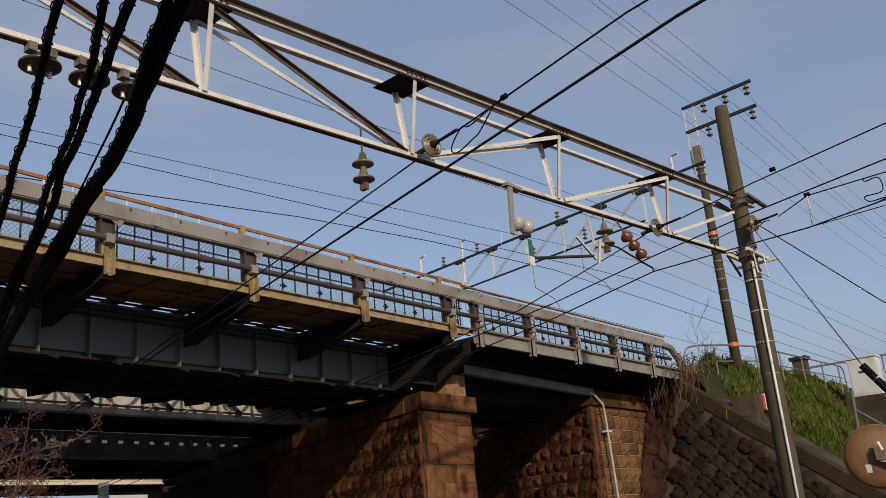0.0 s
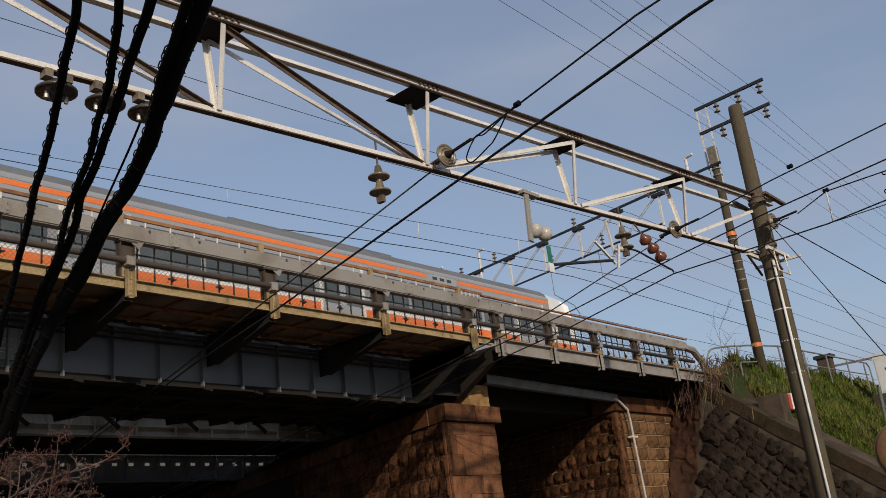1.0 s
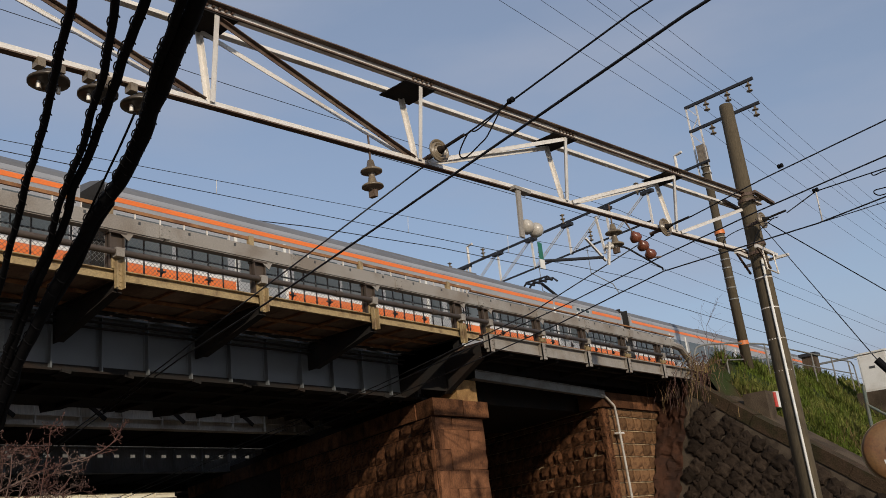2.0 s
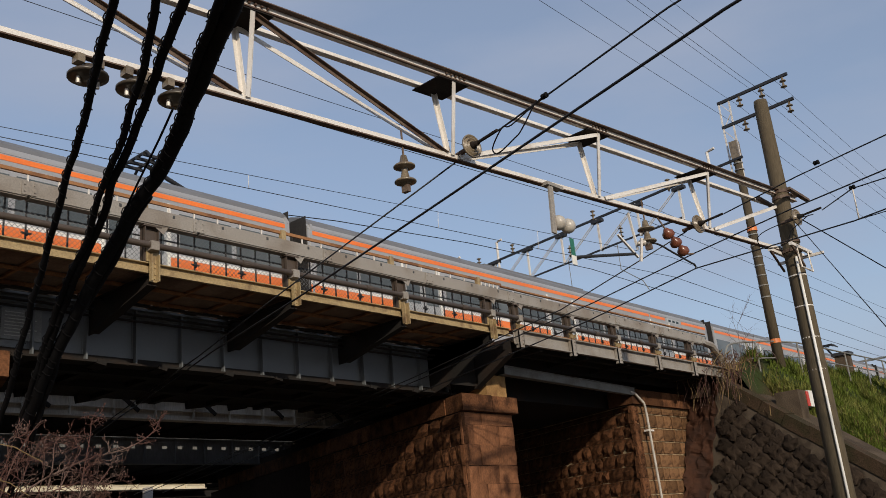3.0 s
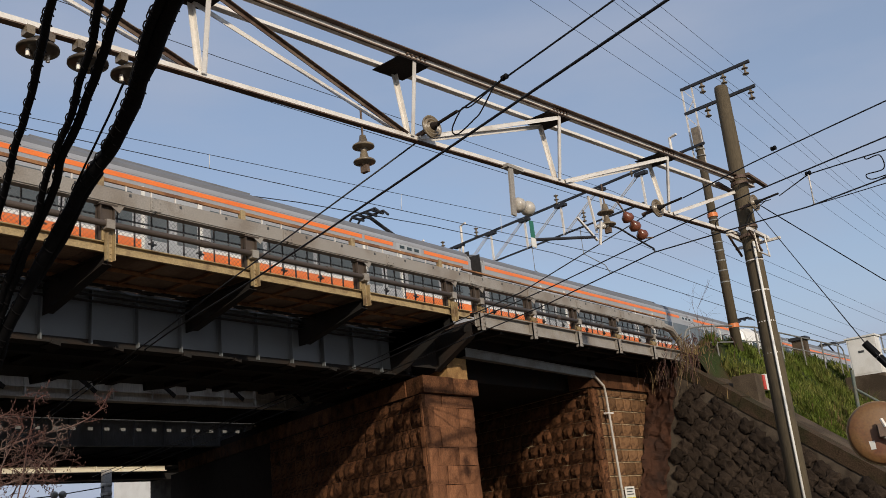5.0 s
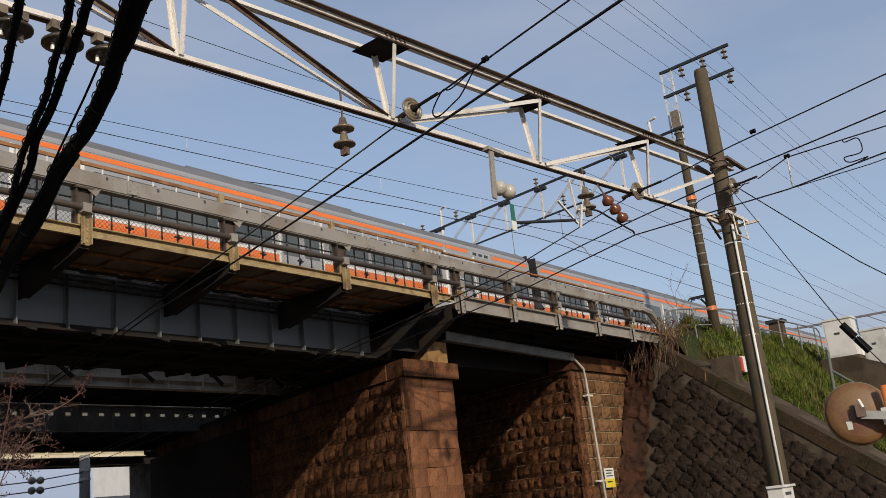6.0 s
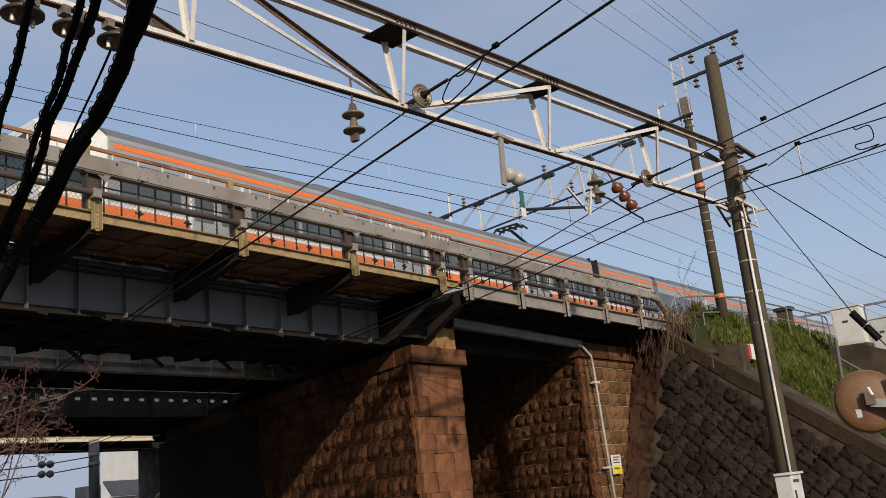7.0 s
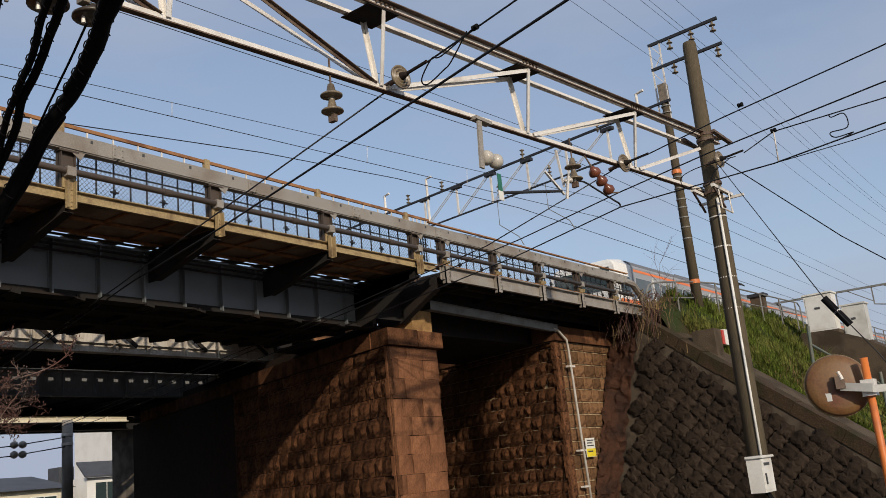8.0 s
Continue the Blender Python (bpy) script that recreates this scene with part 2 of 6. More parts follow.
def tube(bm, pts, r, n=8, r1=None):
    """A round tube through points."""
    pts = [Vector(p) for p in pts]
    r1 = r if r1 is None else r1
    rings = []
    for i, p in enumerate(pts):
        d, s, u = axes(pts[max(0, i - 1)], pts[min(len(pts) - 1, i + 1)])
        rad = r + (r1 - r) * i / max(1, len(pts) - 1)
        rings.append([bm.verts.new(p + (s * math.cos(k * 2 * math.pi / n) + u * math.sin(k * 2 * math.pi / n)) * rad) for k in range(n)])
    for a, b in zip(rings, rings[1:]):
        for k in range(n):
            bm.faces.new((a[k], a[(k + 1) % n], b[(k + 1) % n], b[k]))
    bm.faces.new(rings[0][::-1])
    bm.faces.new(rings[-1])
    return bm


def lathe(bm, at, axis, profile, n=16):
    """Turn a profile of (distance along the axis, radius) about the axis through at."""
    at, axis = Vector(at), Vector(axis).normalized()
    d, s, u = axes(at, at + axis)
    rings = [[bm.verts.new(at + axis * h + (s * math.cos(k * 2 * math.pi / n) + u * math.sin(k * 2 * math.pi / n)) * max(r, 0.001)) for k in range(n)] for h, r in profile]
    for a, b in zip(rings, rings[1:]):
        for k in range(n):
            bm.faces.new((a[k], a[(k + 1) % n], b[(k + 1) % n], b[k]))
    bm.faces.new(rings[0][::-1])
    bm.faces.new(rings[-1])
    return bm


def sag(p, q, drop, n=16):
    p, q = Vector(p), Vector(q)
    return [p.lerp(q, i / n) - Vector((0, 0, drop * 4 * (i / n) * (1 - i / n))) for i in range(n + 1)]


# ---- ground and stonework ----
SKEW = radians(18)
ALONG = Vector((math.sin(SKEW), math.cos(SKEW), 0))
RAIL = 5.35
UP = Vector((0, 0, 1))

bm = bmesh.new()
box(bm, -900, 900, -900, 900, -0.4, 0.0)
tagged(part("ground", bm, ASPHALT), "brown-grey gravel ground around the railway bridge", "ground", kind="structure")


def stone_mesh(name, material, rough, seed, grid=3):
    """One stone of unit size, its face towards -y, uneven by rough."""
    rnd = random.Random(seed)
    bm = bmesh.new()
    front = []
    for j in range(grid + 1):
        row = []
        for i in range(grid + 1):
            edge = i in (0, grid) or j in (0, grid)
            a, c = i / grid, j / grid
            if not edge:
                a, c = a + rnd.uniform(-0.1, 0.1), c + rnd.uniform(-0.1, 0.1)
            else:
                a, c = a + rnd.uniform(-0.02, 0.02), c + rnd.uniform(-0.02, 0.02)
            row.append(bm.verts.new((a, -rough * rnd.uniform(0.35, 1.0) if not edge else 0.14 + rnd.uniform(-0.06, 0.14), c)))
        front.append(row)
    for j in range(grid):
        for i in range(grid):
            bm.faces.new((front[j][i], front[j][i + 1], front[j + 1][i + 1], front[j + 1][i]))
    ring = front[0] + [front[j][grid] for j in range(1, grid + 1)] + front[grid][grid - 1::-1] + [front[j][0] for j in range(grid - 1, 0, -1)]
    rear = [bm.verts.new((v.co.x, 1.0, v.co.z)) for v in ring]
    for k in range(len(ring)):
        m = (k + 1) % len(ring)
        bm.faces.new((ring[k], rear[k], rear[m], ring[m]))
    bmesh.ops.recalc_face_normals(bm, faces=bm.faces)
    me = bpy.data.meshes.new(name)
    bm.to_mesh(me)
    bm.free()
    me.materials.append(material)
    return me


def lay(parent, meshes, origin, inward, length, height, course, mean, depth, seed, joint=0.012, keep=None):
    """Courses of stones on a wall face: origin at the foot of its left end, seen from outside."""
    rnd = random.Random(seed)
    inward = Vector(inward).normalized()
    u = inward.cross(UP)
    turn = Matrix((u, inward, UP)).transposed()
    z, j = 0.0, 0
    while z < height - 0.05:
        h = min(course * rnd.uniform(0.92, 1.08), height - z)
        if height - z - h < 0.12:
            h = height - z
        x = 0.0
        while x < length - 0.02:
            w = mean * rnd.uniform(0.7, 1.35)
            if x == 0 and j % 2:
                w *= 0.6
            if length - x - w < mean * 0.5:
                w = length - x
            place = Vector(origin) + u * (x + joint / 2) + UP * (z + joint / 2)
            if keep is None or keep(x, z):
                ob = new("stone", rnd.choice(meshes))
                ob.parent = parent
                ob.matrix_basis = Matrix.LocRotScale(place, turn.to_quaternion(), (w - joint, depth * rnd.uniform(0.55, 1.25), h - joint))
            x += w
        z += h
        j += 1


def skewed_block(bm, x0, x1, y0, y1, z0, z1):
    """A block with its front along x and its sides along the skew."""
    t = math.tan(SKEW)
    v = [bm.verts.new((x + (y - y0) * t, y, z)) for z in (z0, z1) for x, y in ((x0, y0), (x1, y0), (x1, y1), (x0, y1))]
    for f in ((0, 3, 2, 1), (4, 5, 6, 7), (0, 1, 5, 4), (1, 2, 6, 5), (2, 3, 7, 6), (3, 0, 4, 7)):
        bm.faces.new([v[i] for i in f])
    return bm


PIER_Y, PIER_X0, PIER_X1, CAP = 13.2, 15.95, 17.85, 4.93
ASHLAR = [stone_mesh("stone", STONE_WARM, 0.06, 10 + k, 2) for k in range(5)]
ROUGH = [stone_mesh("stone", STONE_ROUGH, 0.3, 30 + k, 3) for k in range(8)]
PALE = [stone_mesh("stone", STONE_PALE, 0.12, 50 + k, 3) for k in range(6)]
SIDE_IN = Vector((math.cos(SKEW), -math.sin(SKEW), 0))


def pier(name, x0, x1, label, stones):
    ob = part(name, skewed_block(bmesh.new(), x0 + 0.05, x1 - 0.05, PIER_Y + 0.05, 30.4, 0, CAP - 0.38), MORTAR_DARK)
    tagged(ob, label, "bridge pier", kind="structure")
    x0 = max(x0, 3.2)
    cap = part("cap_stone", skewed_block(bmesh.new(), x0 - 0.02, x0 + 1.05, PIER_Y - 0.1, PIER_Y + 0.7, CAP - 0.38, CAP), STONE_ROUGH, ob)
    part("cap_stone", skewed_block(bmesh.new(), x0 + 1.07, x1 + 0.12, PIER_Y - 0.1, PIER_Y + 0.7, CAP - 0.38, CAP - 0.01), STONE_ROUGH, ob)
    for k in range(13):
        y = PIER_Y + 0.61 + k * 1.2
        bm = skewed_block(bmesh.new(), x0 - 0.02 + (y - PIER_Y) * math.tan(SKEW), x1 + 0.1 + (y - PIER_Y) * math.tan(SKEW), y, y + 1.19, CAP - 0.38, CAP)
        part("cap_stone", bm, STONE_ROUGH, ob)
    # added infill above the cap, so no sky shows under the deck
    part("gap_fill", skewed_block(bmesh.new(), x0 + 0.6, x1 - 0.1, PIER_Y + 0.95, 30.3, CAP - 0.01, 5.21), MORTAR_DARK, ob)
    bm = box(bmesh.new(), x0 + 1.0, x0 + 1.75, PIER_Y - 0.02, PIER_Y + 1.0, CAP, CAP + 0.5)
    part("bearing_block", bm, BEARING, ob, "tan painted bearing block")
    if stones:
        lay(ob, ASHLAR, (max(x0, 3.2), PIER_Y, 0), (0, 1, 0), x1 - max(x0, 3.2), CAP - 0.4, 0.42, 0.78, 0.1, 5, 0.009)
        far = 8.6 if x0 > 4 else 0.0
        lay(ob, ROUGH, Vector((x0, PIER_Y, 0)) + ALONG * far, SIDE_IN, far, CAP - 0.4, 0.42, 0.46, 0.12, 6)
    return ob


pier("pier_1", PIER_X0, PIER_X1, "tall reddish stone bridge pier with rock-faced sides and cap", True)
# carried far left, unseen, to keep side light out of the underpass
pier("pier_2", -14.0, 5.75, "reddish-brown stone bridge pier under the girder end", True)

# the abutment, its rock-faced side and pale-jointed front
AB_X0, AB_X1, AB_TOP = 23.55, 27.1, 5.5
abutment = part("abutment", skewed_block(bmesh.new(), AB_X0 + 0.05, 40, PIER_Y + 0.05, 37, 0, AB_TOP - 0.42), MORTAR_PALE)
# two infill blocks added at the abutment head to shut out sky
part("gap_fill", skewed_block(bmesh.new(), AB_X0 + 0.5, 40, PIER_Y + 0.72, 37, AB_TOP - 0.4, 5.7), MORTAR_DARK, abutment)
part("gap_fill", box(bmesh.new(), 26.75, 28.3, 12.3, 13.9, 5.35, 5.99), MORTAR_DARK, abutment)
tagged(abutment, "brown stone bridge abutment with pale mortar joints and cap course", "abutment", kind="structure")
for k in range(4):
    bm = box(bmesh.new(), AB_X0 - 0.05 + k * 0.9, AB_X0 + 0.84 + k * 0.9, PIER_Y - 0.1, PIER_Y + 0.7, AB_TOP - 0.42, AB_TOP)
    part("cap_stone", bm, STONE_ROUGH, abutment)
for k in range(10):
    y = PIER_Y + 0.61 + k * 1.2
    sx = (y - PIER_Y) * math.tan(SKEW)
    part("cap_stone", skewed_block(bmesh.new(), AB_X0 - 0.04 + sx, AB_X0 + 1 + sx, y, y + 1.19, AB_TOP - 0.42, AB_TOP), STONE_ROUGH, abutment)
lay(abutment, PALE, (AB_X0 + 0.35, PIER_Y, 0), (0, 1, 0), AB_X1 - AB_X0 - 0.35, AB_TOP - 0.44, 0.37, 0.55, 0.06, 8, 0.035)
lay(abutment, ROUGH, (AB_X0, PIER_Y - 0.01, 0), (0, 1, 0), 0.36, AB_TOP - 0.44, 0.31, 0.36, 0.14, 9)
lay(abutment, ROUGH, Vector((AB_X0, PIER_Y, 0)) + ALONG * 8.2, SIDE_IN, 8.2, AB_TOP - 0.44, 0.38, 0.44, 0.12, 11)

# the wing wall: stones pitched on their corners under a falling coping
WING_X, FALL = 26.5, 0.735


def wing_top(y):
    return 5.62 - FALL * (11.8 - y)


def wing_x(z):
    return WING_X + 0.14 * (z - 3.0)


bm = bmesh.new()
v = []
for foot, y in ((13.3, 12.1), (4.55, 4.55)):
    zt = wing_top(min(y, 11.9))
    v.append([bm.verts.new(p) for p in ((wing_x(0) + 0.06, foot, 0), (wing_x(zt) + 0.06, y, zt), (wing_x(zt) + 0.9, y, zt), (wing_x(zt) + 0.9, foot, 0))])
for k in range(4):
    bm.faces.new((v[0][k], v[0][(k + 1) % 4], v[1][(k + 1) % 4], v[1][k]))
bm.faces.new(v[0])
bm.faces.new(v[1][::-1])
wing = tagged(part("wing_wall", bm, MORTAR_GREY), "retaining wall of stones pitched in diamonds, coloured dark in place of shade", "retaining wall", kind="structure")
rnd = random.Random(21)
lean = math.atan(0.14)
side = 0.385
turn = Matrix((Vector((0, -1, 0)), Vector((math.cos(lean), 0, -math.sin(lean))), Vector((math.sin(lean), 0, math.cos(lean))))).transposed()
half = side * math.sqrt(0.5)


def boulder_mesh(seed):
    """One pitched stone about its middle, its domed face towards -y, corners worn round."""
    rnd = random.Random(seed)
    bm = bmesh.new()
    n, rings = 12, []
    corner = [rnd.uniform(0.46, 0.56) for _ in range(4)]
    flat = [rnd.uniform(0.46, 0.52) for _ in range(4)]
    for scale, depth in ((1.0, 1.0), (1.0, 0.3), (0.93, -0.6), (0.55, -0.9)):
        ring = []
        for k in range(n):
            t = 2 * math.pi * k / n
            q = (k + 1) // 3 % 4
            r = flat[q] / max(abs(math.cos(t)), abs(math.sin(t))) if k % 3 == 0 else corner[q] * 1.3
            r *= scale * (1 + rnd.uniform(-0.04, 0.04))
            ring.append(bm.verts.new((r * math.cos(t), depth + (rnd.uniform(-0.17, 0.17) if depth < 0 else 0), r * math.sin(t))))
        rings.append(ring)
    for p, q in zip(rings, rings[1:]):
        for k in range(n):
            bm.faces.new((p[k], p[(k + 1) % n], q[(k + 1) % n], q[k]))
    tip = bm.verts.new((rnd.uniform(-0.1, 0.1), -1.0, rnd.uniform(-0.1, 0.1)))
    for k in range(n):
        bm.faces.new((rings[-1][k], rings[-1][(k + 1) % n], tip))
    bmesh.ops.recalc_face_normals(bm, faces=bm.faces)
    me = bpy.data.meshes.new("stone")
    bm.to_mesh(me)
    bm.free()
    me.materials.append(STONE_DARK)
    return me


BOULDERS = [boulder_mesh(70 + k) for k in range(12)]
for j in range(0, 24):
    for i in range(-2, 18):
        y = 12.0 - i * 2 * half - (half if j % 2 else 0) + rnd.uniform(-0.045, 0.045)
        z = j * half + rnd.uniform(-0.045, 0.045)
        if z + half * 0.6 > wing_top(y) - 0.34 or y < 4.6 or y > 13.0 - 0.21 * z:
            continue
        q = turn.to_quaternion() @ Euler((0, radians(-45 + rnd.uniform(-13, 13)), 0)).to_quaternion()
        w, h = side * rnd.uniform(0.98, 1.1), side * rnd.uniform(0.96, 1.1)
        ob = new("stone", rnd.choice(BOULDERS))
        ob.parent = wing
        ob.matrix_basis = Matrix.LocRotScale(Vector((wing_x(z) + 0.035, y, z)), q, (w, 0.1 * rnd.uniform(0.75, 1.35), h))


def lumpy(name, nu, nv, at, amount, scale, material, parent=None, label="", seed=0):
    """A rough sheet: at(u, v) gives the place, noise moves it."""
    bm = bmesh.new()
    g = [[None] * (nv + 1) for _ in range(nu + 1)]
    for i in range(nu + 1):
        for j in range(nv + 1):
            p = Vector(at(i / nu, j / nv))
            g[i][j] = bm.verts.new(p + noise.noise_vector(p * scale + Vector((seed, 0, 0))) * amount)
    for i in range(nu):
        for j in range(nv):
            bm.faces.new((g[i][j], g[i + 1][j], g[i + 1][j + 1], g[i][j + 1]))
    return part(name, bm, material, parent, label)


lumpy("return_wall", 26, 90, lambda u, v: ((24.45 + 2.88 * v) * (1 - u) + (wing_x(5.75 * v) - 0.04) * u, 13.16 - 1.21 * v * u, 5.75 * v), 0.11, 5.0, EARTH_WALL, wing, "rough red-brown rubble return")
bm = bmesh.new()
for k in range(12):
    y = 12.0 - k * 0.62
    lip = rnd.uniform(-0.025, 0.025)
    bar(bm, (wing_x(wing_top(y)) + 0.26, y, wing_top(y) - 0.1 + lip), (wing_x(wing_top(y - 0.62)) + 0.26, y - 0.615, wing_top(y - 0.615) - 0.1 + lip), 0.56, 0.36)
part("coping", bm, COPING, wing, "weathered sloping concrete coping")

# the embankment that carries the line beyond the abutment


def bank(x, y):
    z = 6.15 - FALL * max(0.0, 11.6 - y) - 0.4 * min(1, max(0, (11.6 - y) / 4)) + 0.012 * min(20, x - 27)
    z += 0.5 * max(0.0, 1 - abs(y - 11.3) / 1.6) * min(1.0, max(0.0, (x - 27.6) / 1.5))
    z -= 0.8 * max(0.0, y - 12.2)
    near = min(1.0, max(0.0, (x - 28.3) / 1.5))
    if y < 11.4:
        z = near * z + (1 - near) * (5.42 - FALL * (11.8 - y))
    return max(z, -0.2) + 0.13 * noise.noise(Vector((x * 0.5, y * 0.5, 3)))


bm = bmesh.new()
xs = [27.4 + i * 0.6 for i in range(40)] + [52 + i * 12 for i in range(36)]
yy = [-4 + j * 0.6 for j in range(27)] + [12.6, 13.2]
g = [[bm.verts.new((x, y, bank(x, y))) for y in yy] for x in xs]
for a, b in zip(g, g[1:]):
    for k in range(len(yy) - 1):
        bm.faces.new((a[k], b[k], b[k + 1], a[k + 1]))
tagged(smooth(part("embankment", bm, SOIL)), "grassy railway embankment slope above the stone wall", "embankment", kind="structure")
bm = bmesh.new()
box(bm, 27.2, 600, 13.0, 40, 0, 5.2)
box(bm, -300, -14, 12.2, 40, 0, 5.2)
tagged(part("track_bed", bm, BALLAST), "stone ballast track bed on the embankment", "track bed", kind="structure")
bm = bmesh.new()
for k in range(12):
    y = 11.4 - k * 0.62
    p, q = wing_top(y), wing_top(y - 0.62)
    bar(bm, (wing_x(p) + 1.22, y, p + 0.04), (wing_x(q) + 1.22, y - 0.617, q + 0.04), 1.4, 0.12)
tagged(part("slope_apron", bm, CONCRETE), "sloping concrete apron beside the wing wall", "apron", kind="structure")
# ---- bridge over the main span ----
EDGE, WEB = 12.0, 13.85
SPAN0, SPAN1 = -14.0, 16.75
POSTS = [7.43 + 2.77 * k for k in range(-7, 4)]
POSTS_2 = [16.75 + 2.14 * k for k in range(0, 5)]

bridge = thing("railway_bridge", "grey steel plate girder railway bridge with a rusty side walkway", "bridge")


def girder(y, x0, x1, z0, z1, face, material, parent, spacing=0.884, first=8.27):
    """A plate girder: web, two flanges and stiffeners on its face (-1 towards the viewer)."""
    web = part("girder", box(bmesh.new(), x0, x1, y - 0.01, y + 0.01, z0, z1), material, parent)
    # a grey girder's lower flange goes near black, with underside shade as colour
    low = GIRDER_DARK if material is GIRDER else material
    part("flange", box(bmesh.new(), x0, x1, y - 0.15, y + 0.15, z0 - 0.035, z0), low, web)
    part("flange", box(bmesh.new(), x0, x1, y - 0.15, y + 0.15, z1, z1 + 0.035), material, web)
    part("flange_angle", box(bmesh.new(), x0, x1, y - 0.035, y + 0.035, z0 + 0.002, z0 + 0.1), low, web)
    part("flange_angle", box(bmesh.new(), x0, x1, y - 0.035, y + 0.035, z1 - 0.1, z1 - 0.002), material, web)
    k = math.ceil((x0 - first) / spacing)
    while first + k * spacing < x1:
        x = first + k * spacing
        bm = bmesh.new()
        box(bm, x - 0.014, x + 0.014, y + face * 0.12, y + face * 0.012, z0, z1)
        box(bm, x - 0.04, x + 0.04, y + face * 0.022, y + face * 0.012, z0, z1)
        part("stiffener", bm, material, web)
        k += 1
    return web


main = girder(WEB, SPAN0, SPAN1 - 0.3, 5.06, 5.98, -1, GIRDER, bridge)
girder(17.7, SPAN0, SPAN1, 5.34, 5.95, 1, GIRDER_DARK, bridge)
part("floor", box(bmesh.new(), SPAN0, SPAN1, WEB + 0.16, 17.68, 5.3, 5.34), GIRDER_DARK, bridge, "underside of floor plates, coloured near black for shade")
# unseen plate, added to keep sun off the pier side below the gap
part("sun_block_plate", box(bmesh.new(), SPAN0, 27, 17.86, 19.12, 5.96, 6.0), GIRDER_DARK, bridge, "unseen dark plate added to narrow the sunlit gap")
# unseen lattice, added to cast zigzag shadows on the girder behind
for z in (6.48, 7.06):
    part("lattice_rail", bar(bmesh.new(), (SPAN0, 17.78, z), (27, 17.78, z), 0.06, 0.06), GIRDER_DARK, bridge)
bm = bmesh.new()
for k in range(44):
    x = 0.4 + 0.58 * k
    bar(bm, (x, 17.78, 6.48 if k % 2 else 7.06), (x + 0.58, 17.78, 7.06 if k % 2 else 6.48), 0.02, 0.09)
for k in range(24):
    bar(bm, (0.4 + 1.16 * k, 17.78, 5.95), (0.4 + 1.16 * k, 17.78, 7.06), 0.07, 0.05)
part("lattice", bm, GIRDER_DARK, bridge, "unseen dark lattice that shadows the girder behind")
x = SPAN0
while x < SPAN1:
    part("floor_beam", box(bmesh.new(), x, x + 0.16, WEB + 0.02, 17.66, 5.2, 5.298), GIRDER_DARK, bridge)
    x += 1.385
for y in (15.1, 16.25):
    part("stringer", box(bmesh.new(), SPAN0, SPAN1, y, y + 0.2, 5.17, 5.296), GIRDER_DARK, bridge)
rnd = random.Random(4)
for k in range(20):
    x = 5.0 + k * 0.62 + rnd.uniform(-0.1, 0.1)
    bm = bmesh.new()
    if k % 2:
        bar(bm, (x, 17.6, 5.24), (x + rnd.uniform(0.25, 0.6), 17.6, 5.31), 0.12, rnd.uniform(0.08, 0.26))
    else:
        bar(bm, (x, WEB, 5.03), (x + 0.16, WEB, 5.0), 0.36, 0.06)
    part("gusset", bm, GIRDER_DARK, bridge)
bm = bmesh.new()
box(bm, 6.03, 6.66, WEB - 0.05, WEB - 0.012, 5.28, 5.78)
plate = part("data_plate", bm, LABEL_GREY, bridge, "grey lettered data plate on the girder")
bm = bmesh.new()
for r in range(8):
    box(bm, 6.08, 6.08 + 0.3 + 0.2 * ((r * 7) % 3) / 2, WEB - 0.056, WEB - 0.051, 5.335 + r * 0.052, 5.35 + r * 0.052)
part("lettering", bm, LABEL_PRINT, plate)


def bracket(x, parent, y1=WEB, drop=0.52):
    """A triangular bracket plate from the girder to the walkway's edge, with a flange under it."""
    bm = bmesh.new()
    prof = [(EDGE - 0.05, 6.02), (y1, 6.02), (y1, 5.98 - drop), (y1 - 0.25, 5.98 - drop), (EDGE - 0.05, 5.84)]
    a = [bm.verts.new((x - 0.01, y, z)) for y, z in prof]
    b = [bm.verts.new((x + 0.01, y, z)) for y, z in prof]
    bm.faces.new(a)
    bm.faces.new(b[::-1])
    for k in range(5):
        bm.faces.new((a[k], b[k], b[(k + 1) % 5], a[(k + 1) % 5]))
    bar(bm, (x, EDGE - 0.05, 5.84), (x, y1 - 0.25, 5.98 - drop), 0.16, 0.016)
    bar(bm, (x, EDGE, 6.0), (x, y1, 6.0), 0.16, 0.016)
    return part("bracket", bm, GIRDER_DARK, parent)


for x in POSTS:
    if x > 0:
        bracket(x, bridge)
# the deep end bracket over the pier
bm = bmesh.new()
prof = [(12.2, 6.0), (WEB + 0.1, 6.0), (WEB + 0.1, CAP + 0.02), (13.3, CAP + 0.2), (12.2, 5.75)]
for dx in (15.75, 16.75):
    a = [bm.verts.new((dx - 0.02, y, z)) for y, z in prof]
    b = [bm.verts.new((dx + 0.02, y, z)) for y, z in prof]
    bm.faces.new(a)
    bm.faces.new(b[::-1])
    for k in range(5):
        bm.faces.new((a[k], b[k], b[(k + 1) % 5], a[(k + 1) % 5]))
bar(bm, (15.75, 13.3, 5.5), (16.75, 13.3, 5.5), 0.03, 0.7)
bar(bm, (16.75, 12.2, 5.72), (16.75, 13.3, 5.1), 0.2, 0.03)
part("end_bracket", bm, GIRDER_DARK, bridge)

# walkway: edge channel, floor panels with slots, posts, rails, netting
walkway = thing("walkway", "rusty maintenance walkway with cream edge channel along the bridge", "walkway")
bm = bmesh.new()
x0, x1 = SPAN0, 16.45
box(bm, x0, x1, EDGE - 0.01, EDGE + 0.01, 6.02, 6.19)
box(bm, x0, x1, EDGE - 0.07, EDGE + 0.01, 6.175, 6.19)
box(bm, x0, x1, EDGE - 0.07, EDGE + 0.01, 6.02, 6.035)
